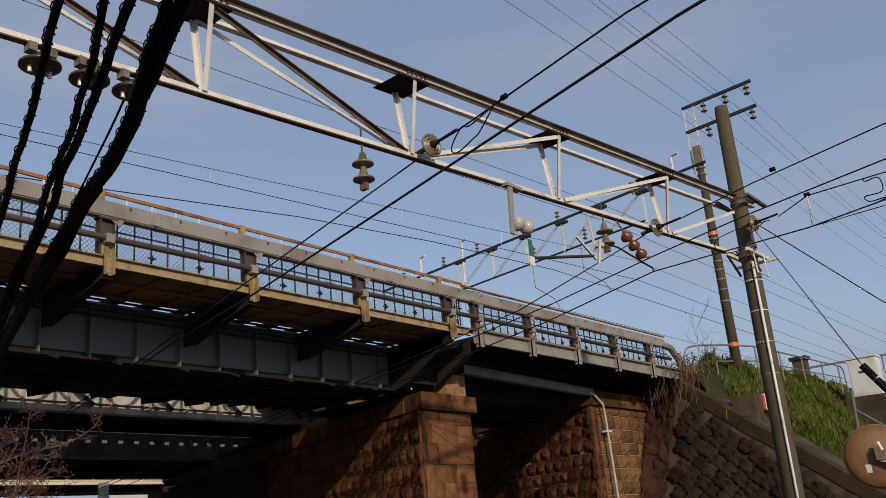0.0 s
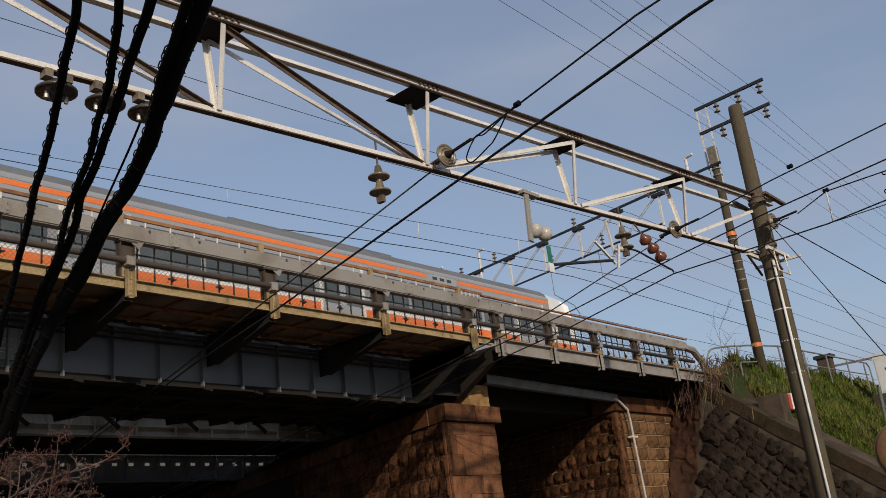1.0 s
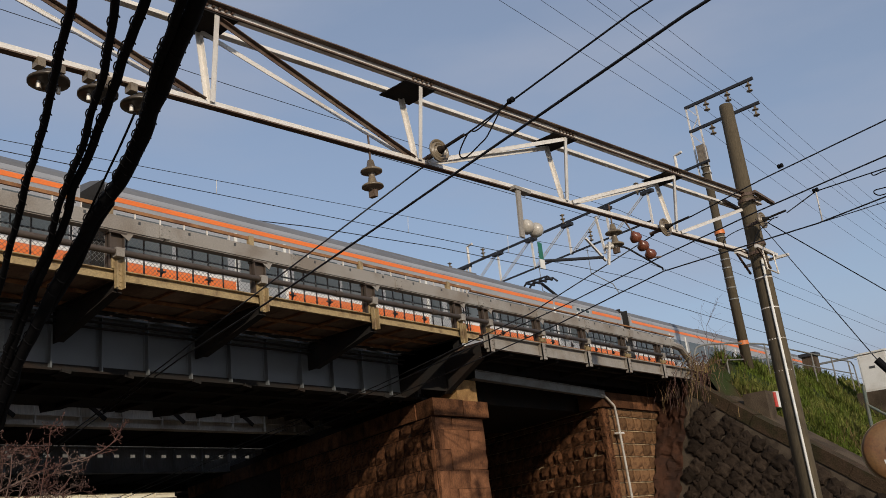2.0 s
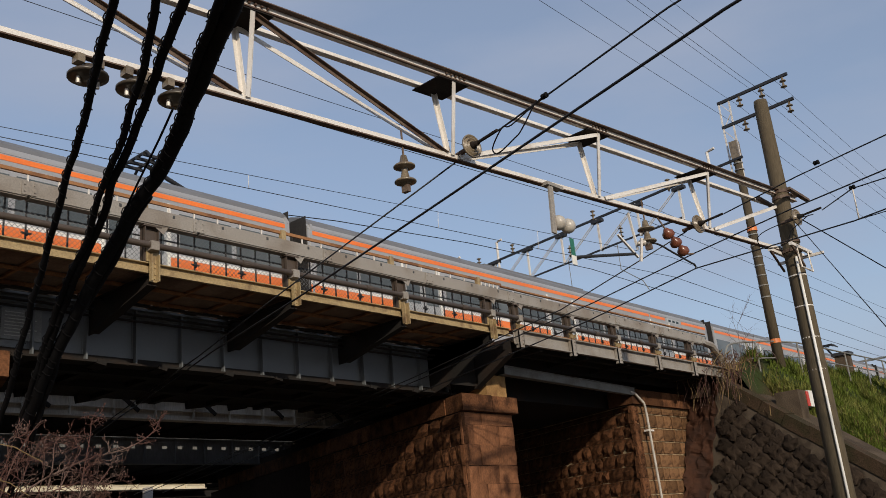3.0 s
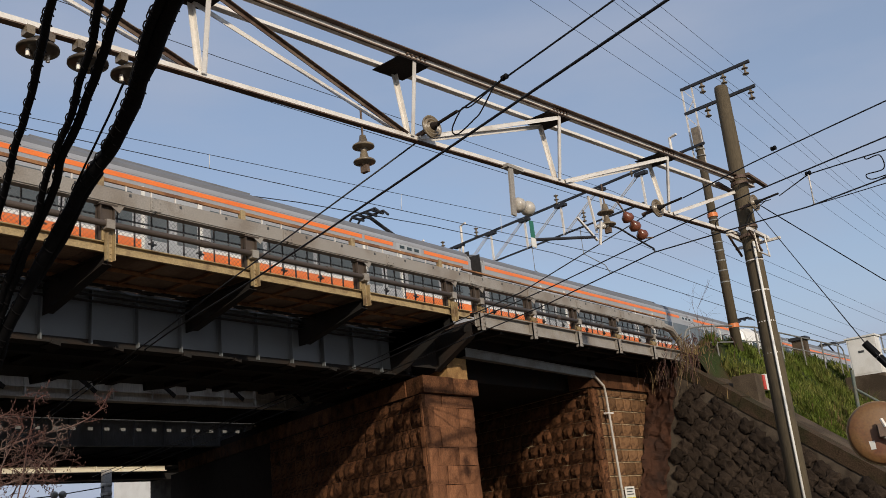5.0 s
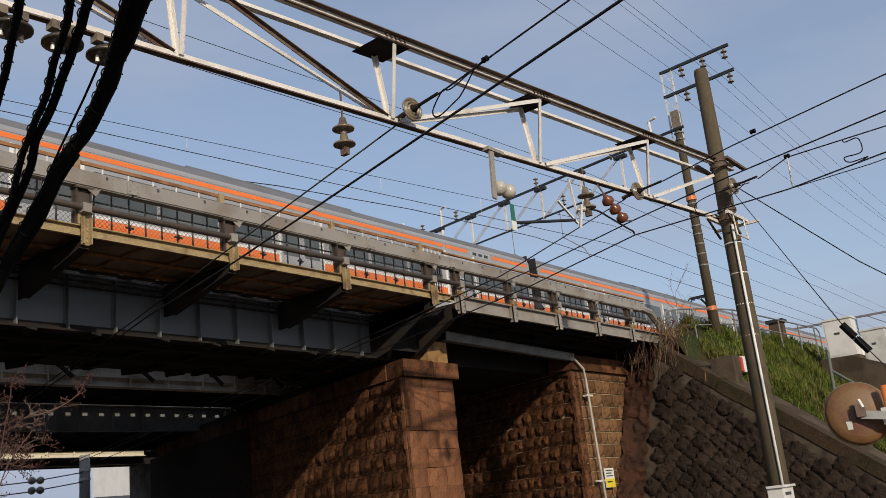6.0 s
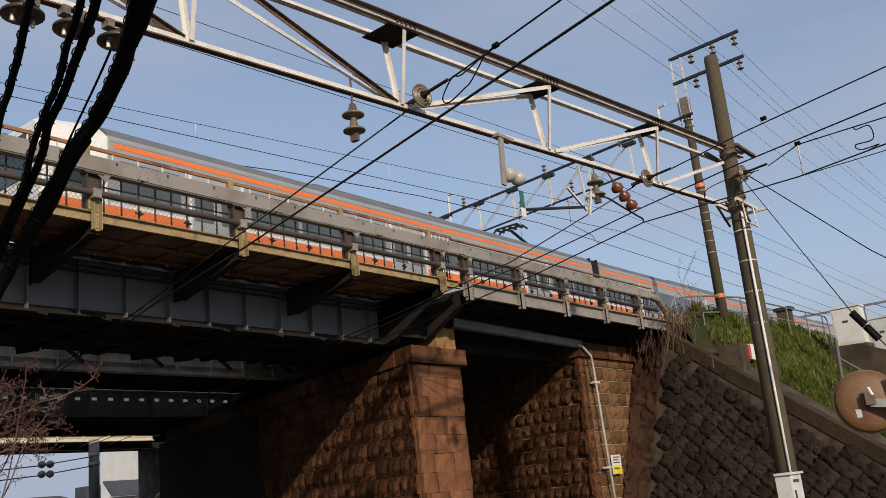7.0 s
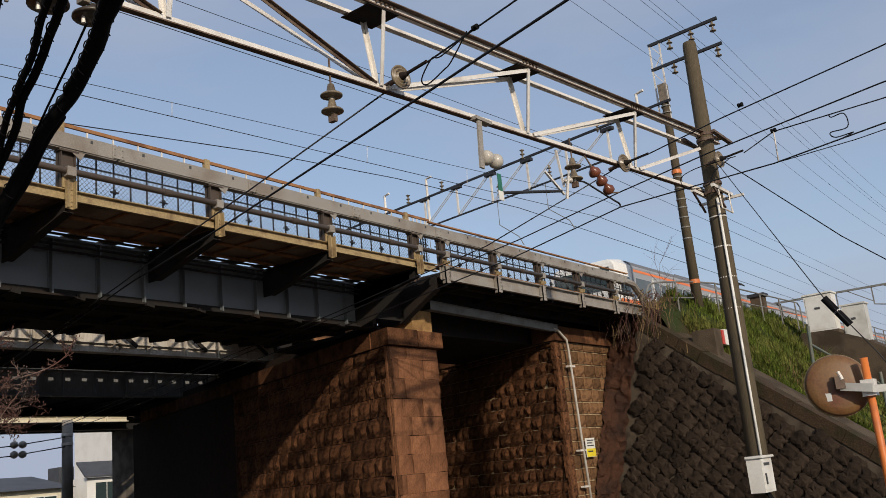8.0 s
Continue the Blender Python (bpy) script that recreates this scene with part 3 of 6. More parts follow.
part("edge_channel", bm, CREAM, walkway, "cream painted channel with rust")
rnd = random.Random(12)
x = x0
while x < x1:
    bm = box(bmesh.new(), x + 0.002, min(x + 0.921, x1), EDGE + 0.02, 13.46, 6.085 + rnd.uniform(0, 0.008), 6.105)
    part("floor_plate", bm, RUST_FLOOR, walkway)
    x += 0.923
x = x0
while x < x1:
    part("slat", box(bmesh.new(), x + 0.3 + rnd.uniform(0, 0.14), x + 0.69, 13.46, WEB + 0.2, 6.075, 6.1), RUST_FLOOR, walkway)
    x += 0.6925
bm = bmesh.new()
for y in (12.75, 13.44):
    angle(bm, (x0, y, 6.07), (x1, y, 6.07), 0.06)
x = x0 + 0.4
while x < x1:
    bar(bm, (x, EDGE + 0.02, 6.06), (x, 13.46, 6.06), 0.05, 0.04)
    x += 0.923
part("joist", bm, RUST, walkway)
bm = bmesh.new()
for z, y in ((5.93, 13.3), (5.86, 13.62), (5.78, 13.7)):
    tube(bm, [(x0, y, z), (x1, y, z)], 0.022, 6)
part("conduit", bm, GIRDER_DARK, walkway)

NET_Y = 12.16


def netting(x0, x1, z0, z1, parent):
    """Chain-link wire in two slanting families between posts."""
    bm = bmesh.new()
    h, step, w = z1 - z0, 0.08, 0.0055
    for s in (1, -1):
        n = int((x1 - x0 + h) / step)
        for k in range(n):
            a = x0 - h + k * step if s > 0 else x0 + k * step
            t0, t1 = (max(0, x0 - a), min(h, x1 - a)) if s > 0 else (max(0, a - x1), min(h, a - x0))
            if t1 - t0 < 0.02:
                continue
            p, q = (a + s * t0, z0 + t0), (a + s * t1, z0 + t1)
            y = NET_Y + s * 0.002
            vs = [bm.verts.new(c) for c in ((p[0] - w, y, p[1]), (p[0] + w, y, p[1]), (q[0] + w, y, q[1]), (q[0] - w, y, q[1]))]
            bm.faces.new(vs)
    return part("netting", bm, NET, parent)


def rail_bay(x0, x1, parent, small):
    """One bay between posts: net, thin uprights, little crosses."""
    netting(x0, x1, 6.2, 7.08, parent)
    n = 9 if not small else 7
    for k in range(1, n):
        x = x0 + (x1 - x0) * k / n
        bm = bmesh.new()
        box(bm, x - 0.011, x + 0.011, NET_Y + 0.01, NET_Y + 0.03, 6.19, 7.1)
        if k % 3 == 0:
            box(bm, x - 0.075, x + 0.075, NET_Y - 0.012, NET_Y + 0.01, 6.36, 6.385)
            box(bm, x - 0.018, x + 0.018, NET_Y - 0.02, NET_Y + 0.01, 6.33, 6.42)
        part("upright", bm, BLACK_STEEL, parent)
    bm = bmesh.new()
    box(bm, x0, x1, NET_Y + 0.005, NET_Y + 0.03, 7.07, 7.09)
    box(bm, x0, x1, NET_Y + 0.005, NET_Y + 0.03, 6.68, 6.70)
    part("net_rail", bm, BLACK_STEEL, parent)


railing = thing("bridge_railing", "grey guard beam, brown pipe and wire netting railing on the walkway", "railing")


def post(x, parent, deep):
    bm = bmesh.new()
    foot = 5.88 if not deep else 6.215
    box(bm, x - 0.07, x + 0.07, EDGE - 0.085, EDGE - 0.07, foot, 6.3)
    box(bm, x - 0.07, x - 0.055, EDGE - 0.17, EDGE - 0.07, foot, 6.3)
    box(bm, x + 0.055, x + 0.07, EDGE - 0.17, EDGE - 0.07, foot, 6.3)
    p = part("post", bm, CREAM, parent, "cream bolted foot bracket")
    for dz in ((5.93, 6.0, 6.11, 6.18) if not deep else (6.25,)):
        for dx in (-0.03, 0.03):
            part("bolt", lathe(bmesh.new(), (x + dx, EDGE - 0.086, dz), (0, -1, 0), [(0, 0.016), (0.014, 0.014)], 6), CREAM, p)
    # upright in dark pipe paint: the guard beam's shade is in its colour
    bm = bmesh.new()
    half_w = 0.125 if not deep else 0.09
    box(bm, x - half_w, x + half_w, EDGE + 0.0, EDGE + 0.02, 6.19, 6.80)
    box(bm, x - half_w, x - half_w + 0.015, EDGE - 0.06, EDGE + 0.08, 6.19, 6.80)
    box(bm, x + half_w - 0.015, x + half_w, EDGE - 0.06, EDGE + 0.08, 6.19, 6.80)
    box(bm, x - half_w - 0.03, x + half_w + 0.03, EDGE - 0.08, EDGE + 0.08, 6.77, 6.80)
    part("post_head", bm, PIPE, p, "steel upright coloured dark for shade under the beam")
    bm = bmesh.new()
    box(bm, x - half_w + 0.02, x + half_w - 0.02, EDGE - 0.075, EDGE - 0.003, 6.2, 6.42)
    part("post_plate", bm, CREAM, p, "cream bolted plate")
    bm = bmesh.new()
    box(bm, x - 0.1, x + 0.04, EDGE - 0.2, EDGE - 0.06, 6.36, 6.5)
    part("pipe_clamp", bm, BEAM_GREY, p)
    bm = bmesh.new()
    bar(bm, (x + 0.12, EDGE - 0.07, 6.72), (x + 0.2, EDGE - 0.07, 6.84), 0.012, 0.16)
    part("gusset", bm, BEAM_GREY, p)
    return p


for x in POSTS:
    if x > -1:
        post(x, railing, False)
for x in POSTS_2:
    post(x, railing, True)
for a, b in zip(POSTS, POSTS[1:] + [16.5]):
    if b > 1:
        rail_bay(a, b, railing, False)
for a, b in zip(POSTS_2, POSTS_2[1:] + [27.0]):
    rail_bay(a, b, railing, True)
# guard beam in lengths with splice plates
lengths = [-14.0] + [8.25 + 2.77 * k for k in range(-3, 4)] + [18.9, 21.2, 23.6, 26.2]
for a, b in zip(lengths, lengths[1:]):
    bm = bmesh.new()
    box(bm, a + 0.004, b - 0.004, EDGE - 0.1, EDGE + 0.08, 6.80, 7.06)
    bmesh.ops.bevel(bm, geom=list(bm.edges), offset=0.018, segments=2, affect="EDGES")
    beam = part("guard_beam", bm, BEAM_GREY, railing)
    bm = bmesh.new()
    box(bm, b - 0.11, b + 0.11, EDGE - 0.112, EDGE - 0.1, 6.83, 7.03)
    for dx in (-0.07, 0.07):
        for dz in (6.88, 6.98):
            lathe(bm, (b + dx, EDGE - 0.112, dz), (0, -1, 0), [(0, 0.013), (0.012, 0.011)], 6)
    part("splice_plate", bm, BEAM_GREY, beam)
    for k in range(3):
        x = a + (b - a) * (k + 0.5) / 3
        bm = bmesh.new()
        box(bm, x - 0.02, x + 0.02, EDGE - 0.106, EDGE - 0.1, 6.97, 7.02)
        part("slot", bm, INK, beam)
bm = tube(bmesh.new(), [(26.1, EDGE, 6.93), (26.9, EDGE, 6.86), (27.6, EDGE + 0.1, 6.6), (27.9, EDGE + 0.1, 6.1)], 0.11, 8)
part("beam_end", bm, BEAM_GREY, railing)
bm = tube(bmesh.new(), [(-14, EDGE - 0.14, 6.44), (26.5, EDGE - 0.14, 6.44)], 0.05, 12)
pipe = smooth(part("pipe", bm, PIPE, railing, "dark brown pipe along the posts"))
for x in (9.05, 11.9, 14.7, 17.6, 19.9, 22.1):
    part("sleeve", tube(bmesh.new(), [(x, EDGE - 0.14, 6.44), (x + 0.16, EDGE - 0.14, 6.44)], 0.06, 12), PIPE, pipe)
# rusty top rail behind the guard beam
for a, b in zip([-14.0] + POSTS[1:] , POSTS[1:] + [16.6]):
    if b < 2:
        continue
    bm = bmesh.new()
    box(bm, a, b, NET_Y + 0.0, NET_Y + 0.09, 7.29, 7.32)
    box(bm, a, b, NET_Y + 0.0, NET_Y + 0.012, 7.265, 7.29)
    top = part("top_rail", bm, RUST, railing, "rusty top angle")
    bm = bmesh.new()
    box(bm, a - 0.05, a + 0.05, NET_Y - 0.03, NET_Y + 0.05, 6.99, 7.33)
    part("rail_post", bm, CREAM, top)
    for k in range(1, 6):
        x = a + (b - a) * k / 6
        bm = box(bmesh.new(), x - 0.012, x + 0.012, NET_Y + 0.012, NET_Y + 0.03, 7.05, 7.27)
        part("stub", bm, GALV, top)
bm = bmesh.new()
box(bm, 16.6, 27.0, NET_Y + 0.0, NET_Y + 0.06, 7.24, 7.275)
part("top_rail", bm, RUST, railing)

# ---- second span, over the road ----
span = thing("approach_span", "shallow rusty steel road span with deep edge channel", "bridge span")
bm = bmesh.new()
box(bm, 16.62, 27.4, EDGE - 0.01, EDGE + 0.01, 5.86, 6.19)
box(bm, 16.62, 27.4, EDGE - 0.1, EDGE + 0.01, 6.17, 6.19)
box(bm, 16.62, 27.4, EDGE - 0.1, EDGE + 0.01, 5.86, 5.885)
part("edge_channel", bm, BEAM_GREY, span, "tan weathered deep channel")
bm = bmesh.new()
box(bm, 16.62, 27.4, EDGE - 0.1, EDGE + 0.3, 6.192, 6.21)
part("kerb_strip", bm, RUST, span, "orange rusty strip on the channel")
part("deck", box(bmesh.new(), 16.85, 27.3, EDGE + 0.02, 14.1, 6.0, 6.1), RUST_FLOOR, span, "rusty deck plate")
# near-black decks and beams carry the span's underside shade in their colour
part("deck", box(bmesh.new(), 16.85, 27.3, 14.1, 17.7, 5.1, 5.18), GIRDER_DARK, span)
# deck carried on behind the track to close a sky gap
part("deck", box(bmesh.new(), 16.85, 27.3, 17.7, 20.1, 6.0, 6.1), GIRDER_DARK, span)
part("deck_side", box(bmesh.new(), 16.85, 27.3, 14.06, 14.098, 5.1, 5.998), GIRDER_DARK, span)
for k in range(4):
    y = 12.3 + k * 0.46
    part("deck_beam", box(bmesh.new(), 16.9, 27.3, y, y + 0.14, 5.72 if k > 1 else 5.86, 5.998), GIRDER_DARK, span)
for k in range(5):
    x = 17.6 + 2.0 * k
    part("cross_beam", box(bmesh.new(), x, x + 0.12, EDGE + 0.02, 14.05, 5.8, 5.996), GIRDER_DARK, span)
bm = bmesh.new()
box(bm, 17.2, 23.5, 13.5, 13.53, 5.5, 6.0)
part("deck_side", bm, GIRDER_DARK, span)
# plate added to close a hole where sky showed through
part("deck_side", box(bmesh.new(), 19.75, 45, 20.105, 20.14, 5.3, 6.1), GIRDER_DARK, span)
for x in POSTS_2:
    bm = bmesh.new()
    box(bm, x - 0.09, x + 0.09, EDGE - 0.13, EDGE - 0.1, 5.78, 6.17)
    box(bm, x - 0.09, x - 0.075, EDGE - 0.13, EDGE - 0.02, 5.78, 6.17)
    box(bm, x + 0.075, x + 0.09, EDGE - 0.13, EDGE - 0.02, 5.78, 6.17)
    lug = part("bracket", bm, BEAM_GREY, span)
    for dz in (5.86, 5.95, 6.04, 6.12):
        part("rivet", lathe(bmesh.new(), (x + 0.03, EDGE - 0.13, dz), (0, -1, 0), [(0, 0.02), (0.02, 0.015)], 6), BEAM_GREY, lug)
# gutter and drain pipe on the abutment
gutter = thing("rain_gutter", "grey metal rain gutter with a pale downpipe on the abutment", "gutter")
bm = bmesh.new()
bar(bm, (17.55, 13.15, 5.47), (23.6, 13.15, 5.34), 0.2, 0.012)
bar(bm, (17.55, 13.05, 5.56), (23.6, 13.05, 5.41), 0.012, 0.2)
bar(bm, (17.55, 13.03, 5.66), (23.6, 13.03, 5.51), 0.05, 0.012)
part("trough", bm, STEEL_GREY, gutter)
bm = tube(bmesh.new(), [(23.3, 13.1, 5.42), (23.55, 13.03, 5.36), (23.95, 13.0, 5.1), (24.0, 13.0, 4.8), (24.1, 13.0, 2.5), (24.25, 13.0, 0.0)], 0.036, 10)
down = smooth(part("downpipe", bm, PORCELAIN_WHITE, gutter, "pale weathered downpipe"))
for z in (4.3, 1.9, 0.9):
    part("pipe_clamp", box(bmesh.new(), 23.93, 24.25, 12.98, 13.12, z, z + 0.05), GALV, down)
# parallel bridges behind
def back_bridge(y0, y1, material, label, z1=5.8, z0=5.06, end=16.0, under=5.3, edge=0.05):
    ob = thing("rear_bridge", label, "bridge")
    girder(y0, SPAN0, end + (y0 - 13.2) * math.tan(SKEW), z0, z1, -1, material, ob, 1.1)
    part("floor", box(bmesh.new(), SPAN0, 45, y0 + 0.16, y1, under, under + 0.15), GIRDER_DARK, ob)
    x = SPAN0
    while x < 45:
        part("floor_beam", box(bmesh.new(), x, x + 0.2, y0 + 0.16, y1 - 0.1, under - 0.06, under - 0.002), GIRDER_DARK, ob)
        x += 1.4
    part("edge_beam", box(bmesh.new(), SPAN0, 45, y1 - 0.098, y1, under - edge, under + 0.25), GIRDER_DARK, ob)
    return ob


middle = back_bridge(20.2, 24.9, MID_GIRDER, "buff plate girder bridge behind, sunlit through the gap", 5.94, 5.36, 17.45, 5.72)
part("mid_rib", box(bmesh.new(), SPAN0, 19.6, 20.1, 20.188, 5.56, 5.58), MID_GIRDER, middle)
# dark slanting bars stand in for diagonal shadows on the girder
for k in range(5):
    bm = bar(bmesh.new(), (9.4 + k * 2.21, 20.02, 5.9), (9.95 + k * 2.21, 20.02, 5.5), 0.03, 0.1)
    part("brace", bm, GIRDER_DARK, middle)
# unseen slotted screen, added so dashes of sun fall on the rear girder
for z0, z1 in ((5.971, 6.02), (6.13, 6.27), (6.32, 7.5)):
    part("sun_screen", box(bmesh.new(), SPAN0, 45, 24.86, 24.9, z0, z1), GIRDER_DARK, middle)
for k in range(34):
    x = 6.0 + k * 0.56
    part("sun_screen_block", box(bmesh.new(), x, x + 0.37, 24.862, 24.898, 6.02, 6.13), GIRDER_DARK, middle)
rear = back_bridge(26.0, 31.5, REAR_GIRDER, "grey plate girder bridge further behind", 5.8, 5.06, 17.7, 5.32, 0.29)
# filler plate, added to shut out sky past the girder's end
part("sky_block_plate", box(bmesh.new(), 21.81, 28, 25.99, 26.01, 5.0, 6.4), GIRDER_DARK, rear)
far_bridge = back_bridge(33.6, 40.5, PLASTER, "cream edged bridge at the far side of the underpass", 5.27, 5.06, 16.9, 5.3)
# covers added over the gaps between bridges to keep light out below
for y0, y1 in ((20.145, 20.4), (24.9, 26.0), (31.5, 33.4)):
    part("deck", box(bmesh.new(), 20.2 + (y0 - 20.2) * 0.32, 60, y0, y1, 6.0, 6.1), GIRDER_DARK, span)
part("lower_beam", box(bmesh.new(), SPAN0, 45, 34.0, 34.2, 4.75, 5.0), GIRDER_DARK, far_bridge)
# ---- train ----
CAR, SIDE, CENTRE = 19.75, 14.3, 15.77
train = thing("train", "silver commuter train with orange stripes and white cab ends", "train", (0, 0, 0))


def shell(bm, x0, x1, ring, caps=True):
    """A body of one section along x; ring: (across, height)."""
    a = [bm.verts.new((x0, y, z)) for y, z in ring]
    b = [bm.verts.new((x1, y, z)) for y, z in ring]
    for k in range(len(ring)):
        m = (k + 1) % len(ring)
        bm.faces.new((a[k], a[m], b[m], b[k]))
    if caps:
        bm.faces.new(a)
        bm.faces.new(b[::-1])
    return bm


HALF = CENTRE - SIDE
SIDE_RING = [(-HALF + 0.06, 1.0), (-HALF, 1.25), (-HALF, 3.22), (-HALF + 0.05, 3.3), (HALF - 0.05, 3.3), (HALF, 3.22), (HALF, 1.25), (HALF - 0.06, 1.0)]
ROOF_RING = [(-HALF - 0.004, 3.17), (-HALF + 0.10, 3.40), (-HALF + 0.25, 3.52), (-HALF + 0.55, 3.61), (-HALF + 1.0, 3.66), (HALF - 1.0, 3.66), (HALF - 0.55, 3.61), (HALF - 0.25, 3.52), (HALF - 0.10, 3.40), (HALF + 0.004, 3.17)]


def pantograph(x, parent, way):
    bm = bmesh.new()
    z0, z1 = RAIL + 3.75, RAIL + 4.5
    knee = (x + way * 1.35, CENTRE, z0 + 0.14)
    for dy in (-0.35, 0.35):
        tube(bm, [(x + way * 0.3, CENTRE + dy, z0), (knee[0], CENTRE + dy * 0.6, knee[2])], 0.035, 6)
    tube(bm, [knee, (x - way * 0.1, CENTRE, z1 - 0.1)], 0.05, 8)
    lathe(bm, knee, (0, 1, 0), [(-0.25, 0.03), (-0.2, 0.09), (0.2, 0.09), (0.25, 0.03)], 8)
    for dx in (-0.16, 0.16):
        tube(bm, [(x - way * 0.2 + dx, CENTRE - 0.58, z1 - 0.16), (x - way * 0.2 + dx, CENTRE - 0.42, z1), (x - way * 0.2 + dx, CENTRE + 0.42, z1), (x - way * 0.2 + dx, CENTRE + 0.58, z1 - 0.16)], 0.034, 6)
    for dy in (-0.36, -0.12, 0.12, 0.36):
        bar(bm, (x - way * 0.2 - 0.22, CENTRE + dy, z1 - 0.05), (x - way * 0.2 + 0.22, CENTRE + dy, z1 - 0.05), 0.055, 0.055)
    p = part("pantograph", bm, BLACK_STEEL, parent, "black single-arm pantograph")
    bm = bmesh.new()
    for dx in (-0.2, 1.3):
        bar(bm, (x + way * dx, CENTRE - 0.6, z0 - 0.02), (x + way * dx, CENTRE + 0.6, z0 - 0.02), 0.08, 0.08)
        for dy in (-0.5, 0.5):
            lathe(bm, (x + way * dx, CENTRE + dy, RAIL + 3.63), (0, 0, 1), [(0, 0.05), (0.03, 0.08), (0.06, 0.05), (0.09, 0.08), (0.1, 0.04)], 8)
    part("panto_base", bm, TRAIN_DARK, p)


def car(k, cab_front, cab_rear, panto):
    """Car k behind the train's nose, which is at x = 0."""
    f, r = -k * CAR - 0.25, -(k + 1) * CAR + 0.25
    fr = f - (1.15 if cab_front else 0)
    rr = r + (1.15 if cab_rear else 0)
    ring = [(CENTRE + y, RAIL + z) for y, z in SIDE_RING]
    body = part("car_body", shell(bmesh.new(), rr, fr, ring), TRAIN_SILVER, train, "silver steel car body with windows")
    roof_ring = [(CENTRE + y, RAIL + z) for y, z in ROOF_RING]
    part("roof", shell(bmesh.new(), rr + 0.01, fr - 0.01, roof_ring), TRAIN_ROOF, body, "grey roof")
    y = SIDE - 0.006
    spans = [(rr + 0.1, fr - 0.1)]
    if cab_front or not cab_rear:
        spans = [(rr + 0.1, fr - 4.3), (fr - 4.2, fr - 3.2 if not cab_front else fr - 0.02), (fr - 2.0, fr - 0.1)]
        if cab_front:
            spans = [(rr + 0.1, fr - 6.6), (fr - 6.5, fr - 5.5), (fr - 4.2, fr - 0.02)]
    for a, b in spans:
        bm = box(bmesh.new(), a, b, y, y + 0.02, RAIL + 3.055, RAIL + 3.15)
        part("stripe", bm, TRAIN_ORANGE, body, "orange roof-line stripe")
    if len(spans) > 1:
        bm = box(bmesh.new(), spans[1][1] + 0.12, spans[2][0] - 0.12, y, y + 0.02, RAIL + 2.99, RAIL + 3.17)
        sign = part("destination_sign", bm, DOOR_GREY, body, "pale destination display case")
        for q in range(3):
            a = spans[1][1] + 0.25 + q * 0.28
            part("lettering", box(bmesh.new(), a, a + 0.18, y - 0.004, y - 0.001, RAIL + 3.04, RAIL + 3.12), GLASS_DARK, sign)
    doors = [f - (2.2 if cab_front else 3.6), (f + r) / 2, r + 3.6]
    cuts = sorted([rr] + [d + s for d in doors for s in (-0.68, 0.68)] + [fr])
    for a, b in zip(cuts[0::2], cuts[1::2]):
        bm = box(bmesh.new(), a, b, y, y + 0.02, RAIL + 1.62, RAIL + 1.92)
        part("stripe", bm, TRAIN_ORANGE, body, "orange waist band")
        bm = box(bmesh.new(), a, b, y + 0.002, y + 0.02, RAIL + 1.925, RAIL + 1.99)
        part("panel", bm, TRAIN_WHITE, body)
        n = max(1, round((b - a - 0.3) / 1.45))
        w = (b - a - 0.3) / n
        for q in range(n):
            c = a + 0.15 + w * q
            win = part("window", box(bmesh.new(), c + 0.06, c + w - 0.06, y - 0.004, y + 0.02, RAIL + 2.12, RAIL + 2.82), TRAIN_GLASS, body)
        part("window_band", box(bmesh.new(), a + 0.05, b - 0.05, y + 0.004, y + 0.02, RAIL + 2.1, RAIL + 2.86), TRAIN_SILVER, body, "steel surround of the windows")
    for d in doors:
        door = part("door", box(bmesh.new(), d - 0.64, d + 0.64, y + 0.003, y + 0.02, RAIL + 1.12, RAIL + 2.96), DOOR_GREY, body, "steel double door")
        for s in (-0.33, 0.33):
            part("door_window", box(bmesh.new(), d + s - 0.23, d + s + 0.23, y - 0.003, y + 0.01, RAIL + 1.95, RAIL + 2.8), TRAIN_GLASS, door)
        for s in (-0.66, 0.66):
            part("door_edge", box(bmesh.new(), d + s - 0.035, d + s + 0.035, y - 0.008, y + 0.01, RAIL + 1.1, RAIL + 2.98), SIGN_WHITE, door)
    bm = box(bmesh.new(), rr + 0.6, fr - 0.6, SIDE + 0.15, CENTRE + HALF - 0.15, RAIL + 0.35, RAIL + 1.0)
    part("underframe", bm, TRAIN_DARK, body)
    for c in (f - 3.0, r + 3.0):
        bm = bmesh.new()
        for s in (-1.05, 1.05):
            for dy in (-0.56, 0.56):
                lathe(bm, (c + s, CENTRE + dy, RAIL + 0.43), (0, 1, 0), [(-0.06, 0.43), (0.06, 0.43)], 16)
        box(bm, c - 1.5, c + 1.5, CENTRE - 0.85, CENTRE - 0.7, RAIL + 0.4, RAIL + 0.62)
        part("bogie", bm, TRAIN_DARK, body)
    bm = bmesh.new()
    box(bm, (f + r) / 2 - 2.6, (f + r) / 2 + 2.6, CENTRE - 0.85, CENTRE + 0.85, RAIL + 3.62, RAIL + 3.78)
    bmesh.ops.bevel(bm, geom=list(bm.edges), offset=0.07, segments=2, affect="EDGES")
    part("air_conditioner", bm, TRAIN_ROOF, body)
    for end, cab, s in ((f, cab_front, 1), (r, cab_rear, -1)):
        e = end - s * 1.15
        if cab:
            bm = bmesh.new()
            prof = [(0, 1.0, 1.0), (0, 3.3, 1.0), (0, 3.62, 0.72), (1.2, 3.46, 0.74), (1.31, 3.24, 0.93), (1.34, 2.4, 0.97), (1.36, 1.9, 0.97), (1.33, 1.0, 0.93)]
            lo = [bm.verts.new((e + s * a, CENTRE - HALF * w, RAIL + z)) for a, z, w in prof]
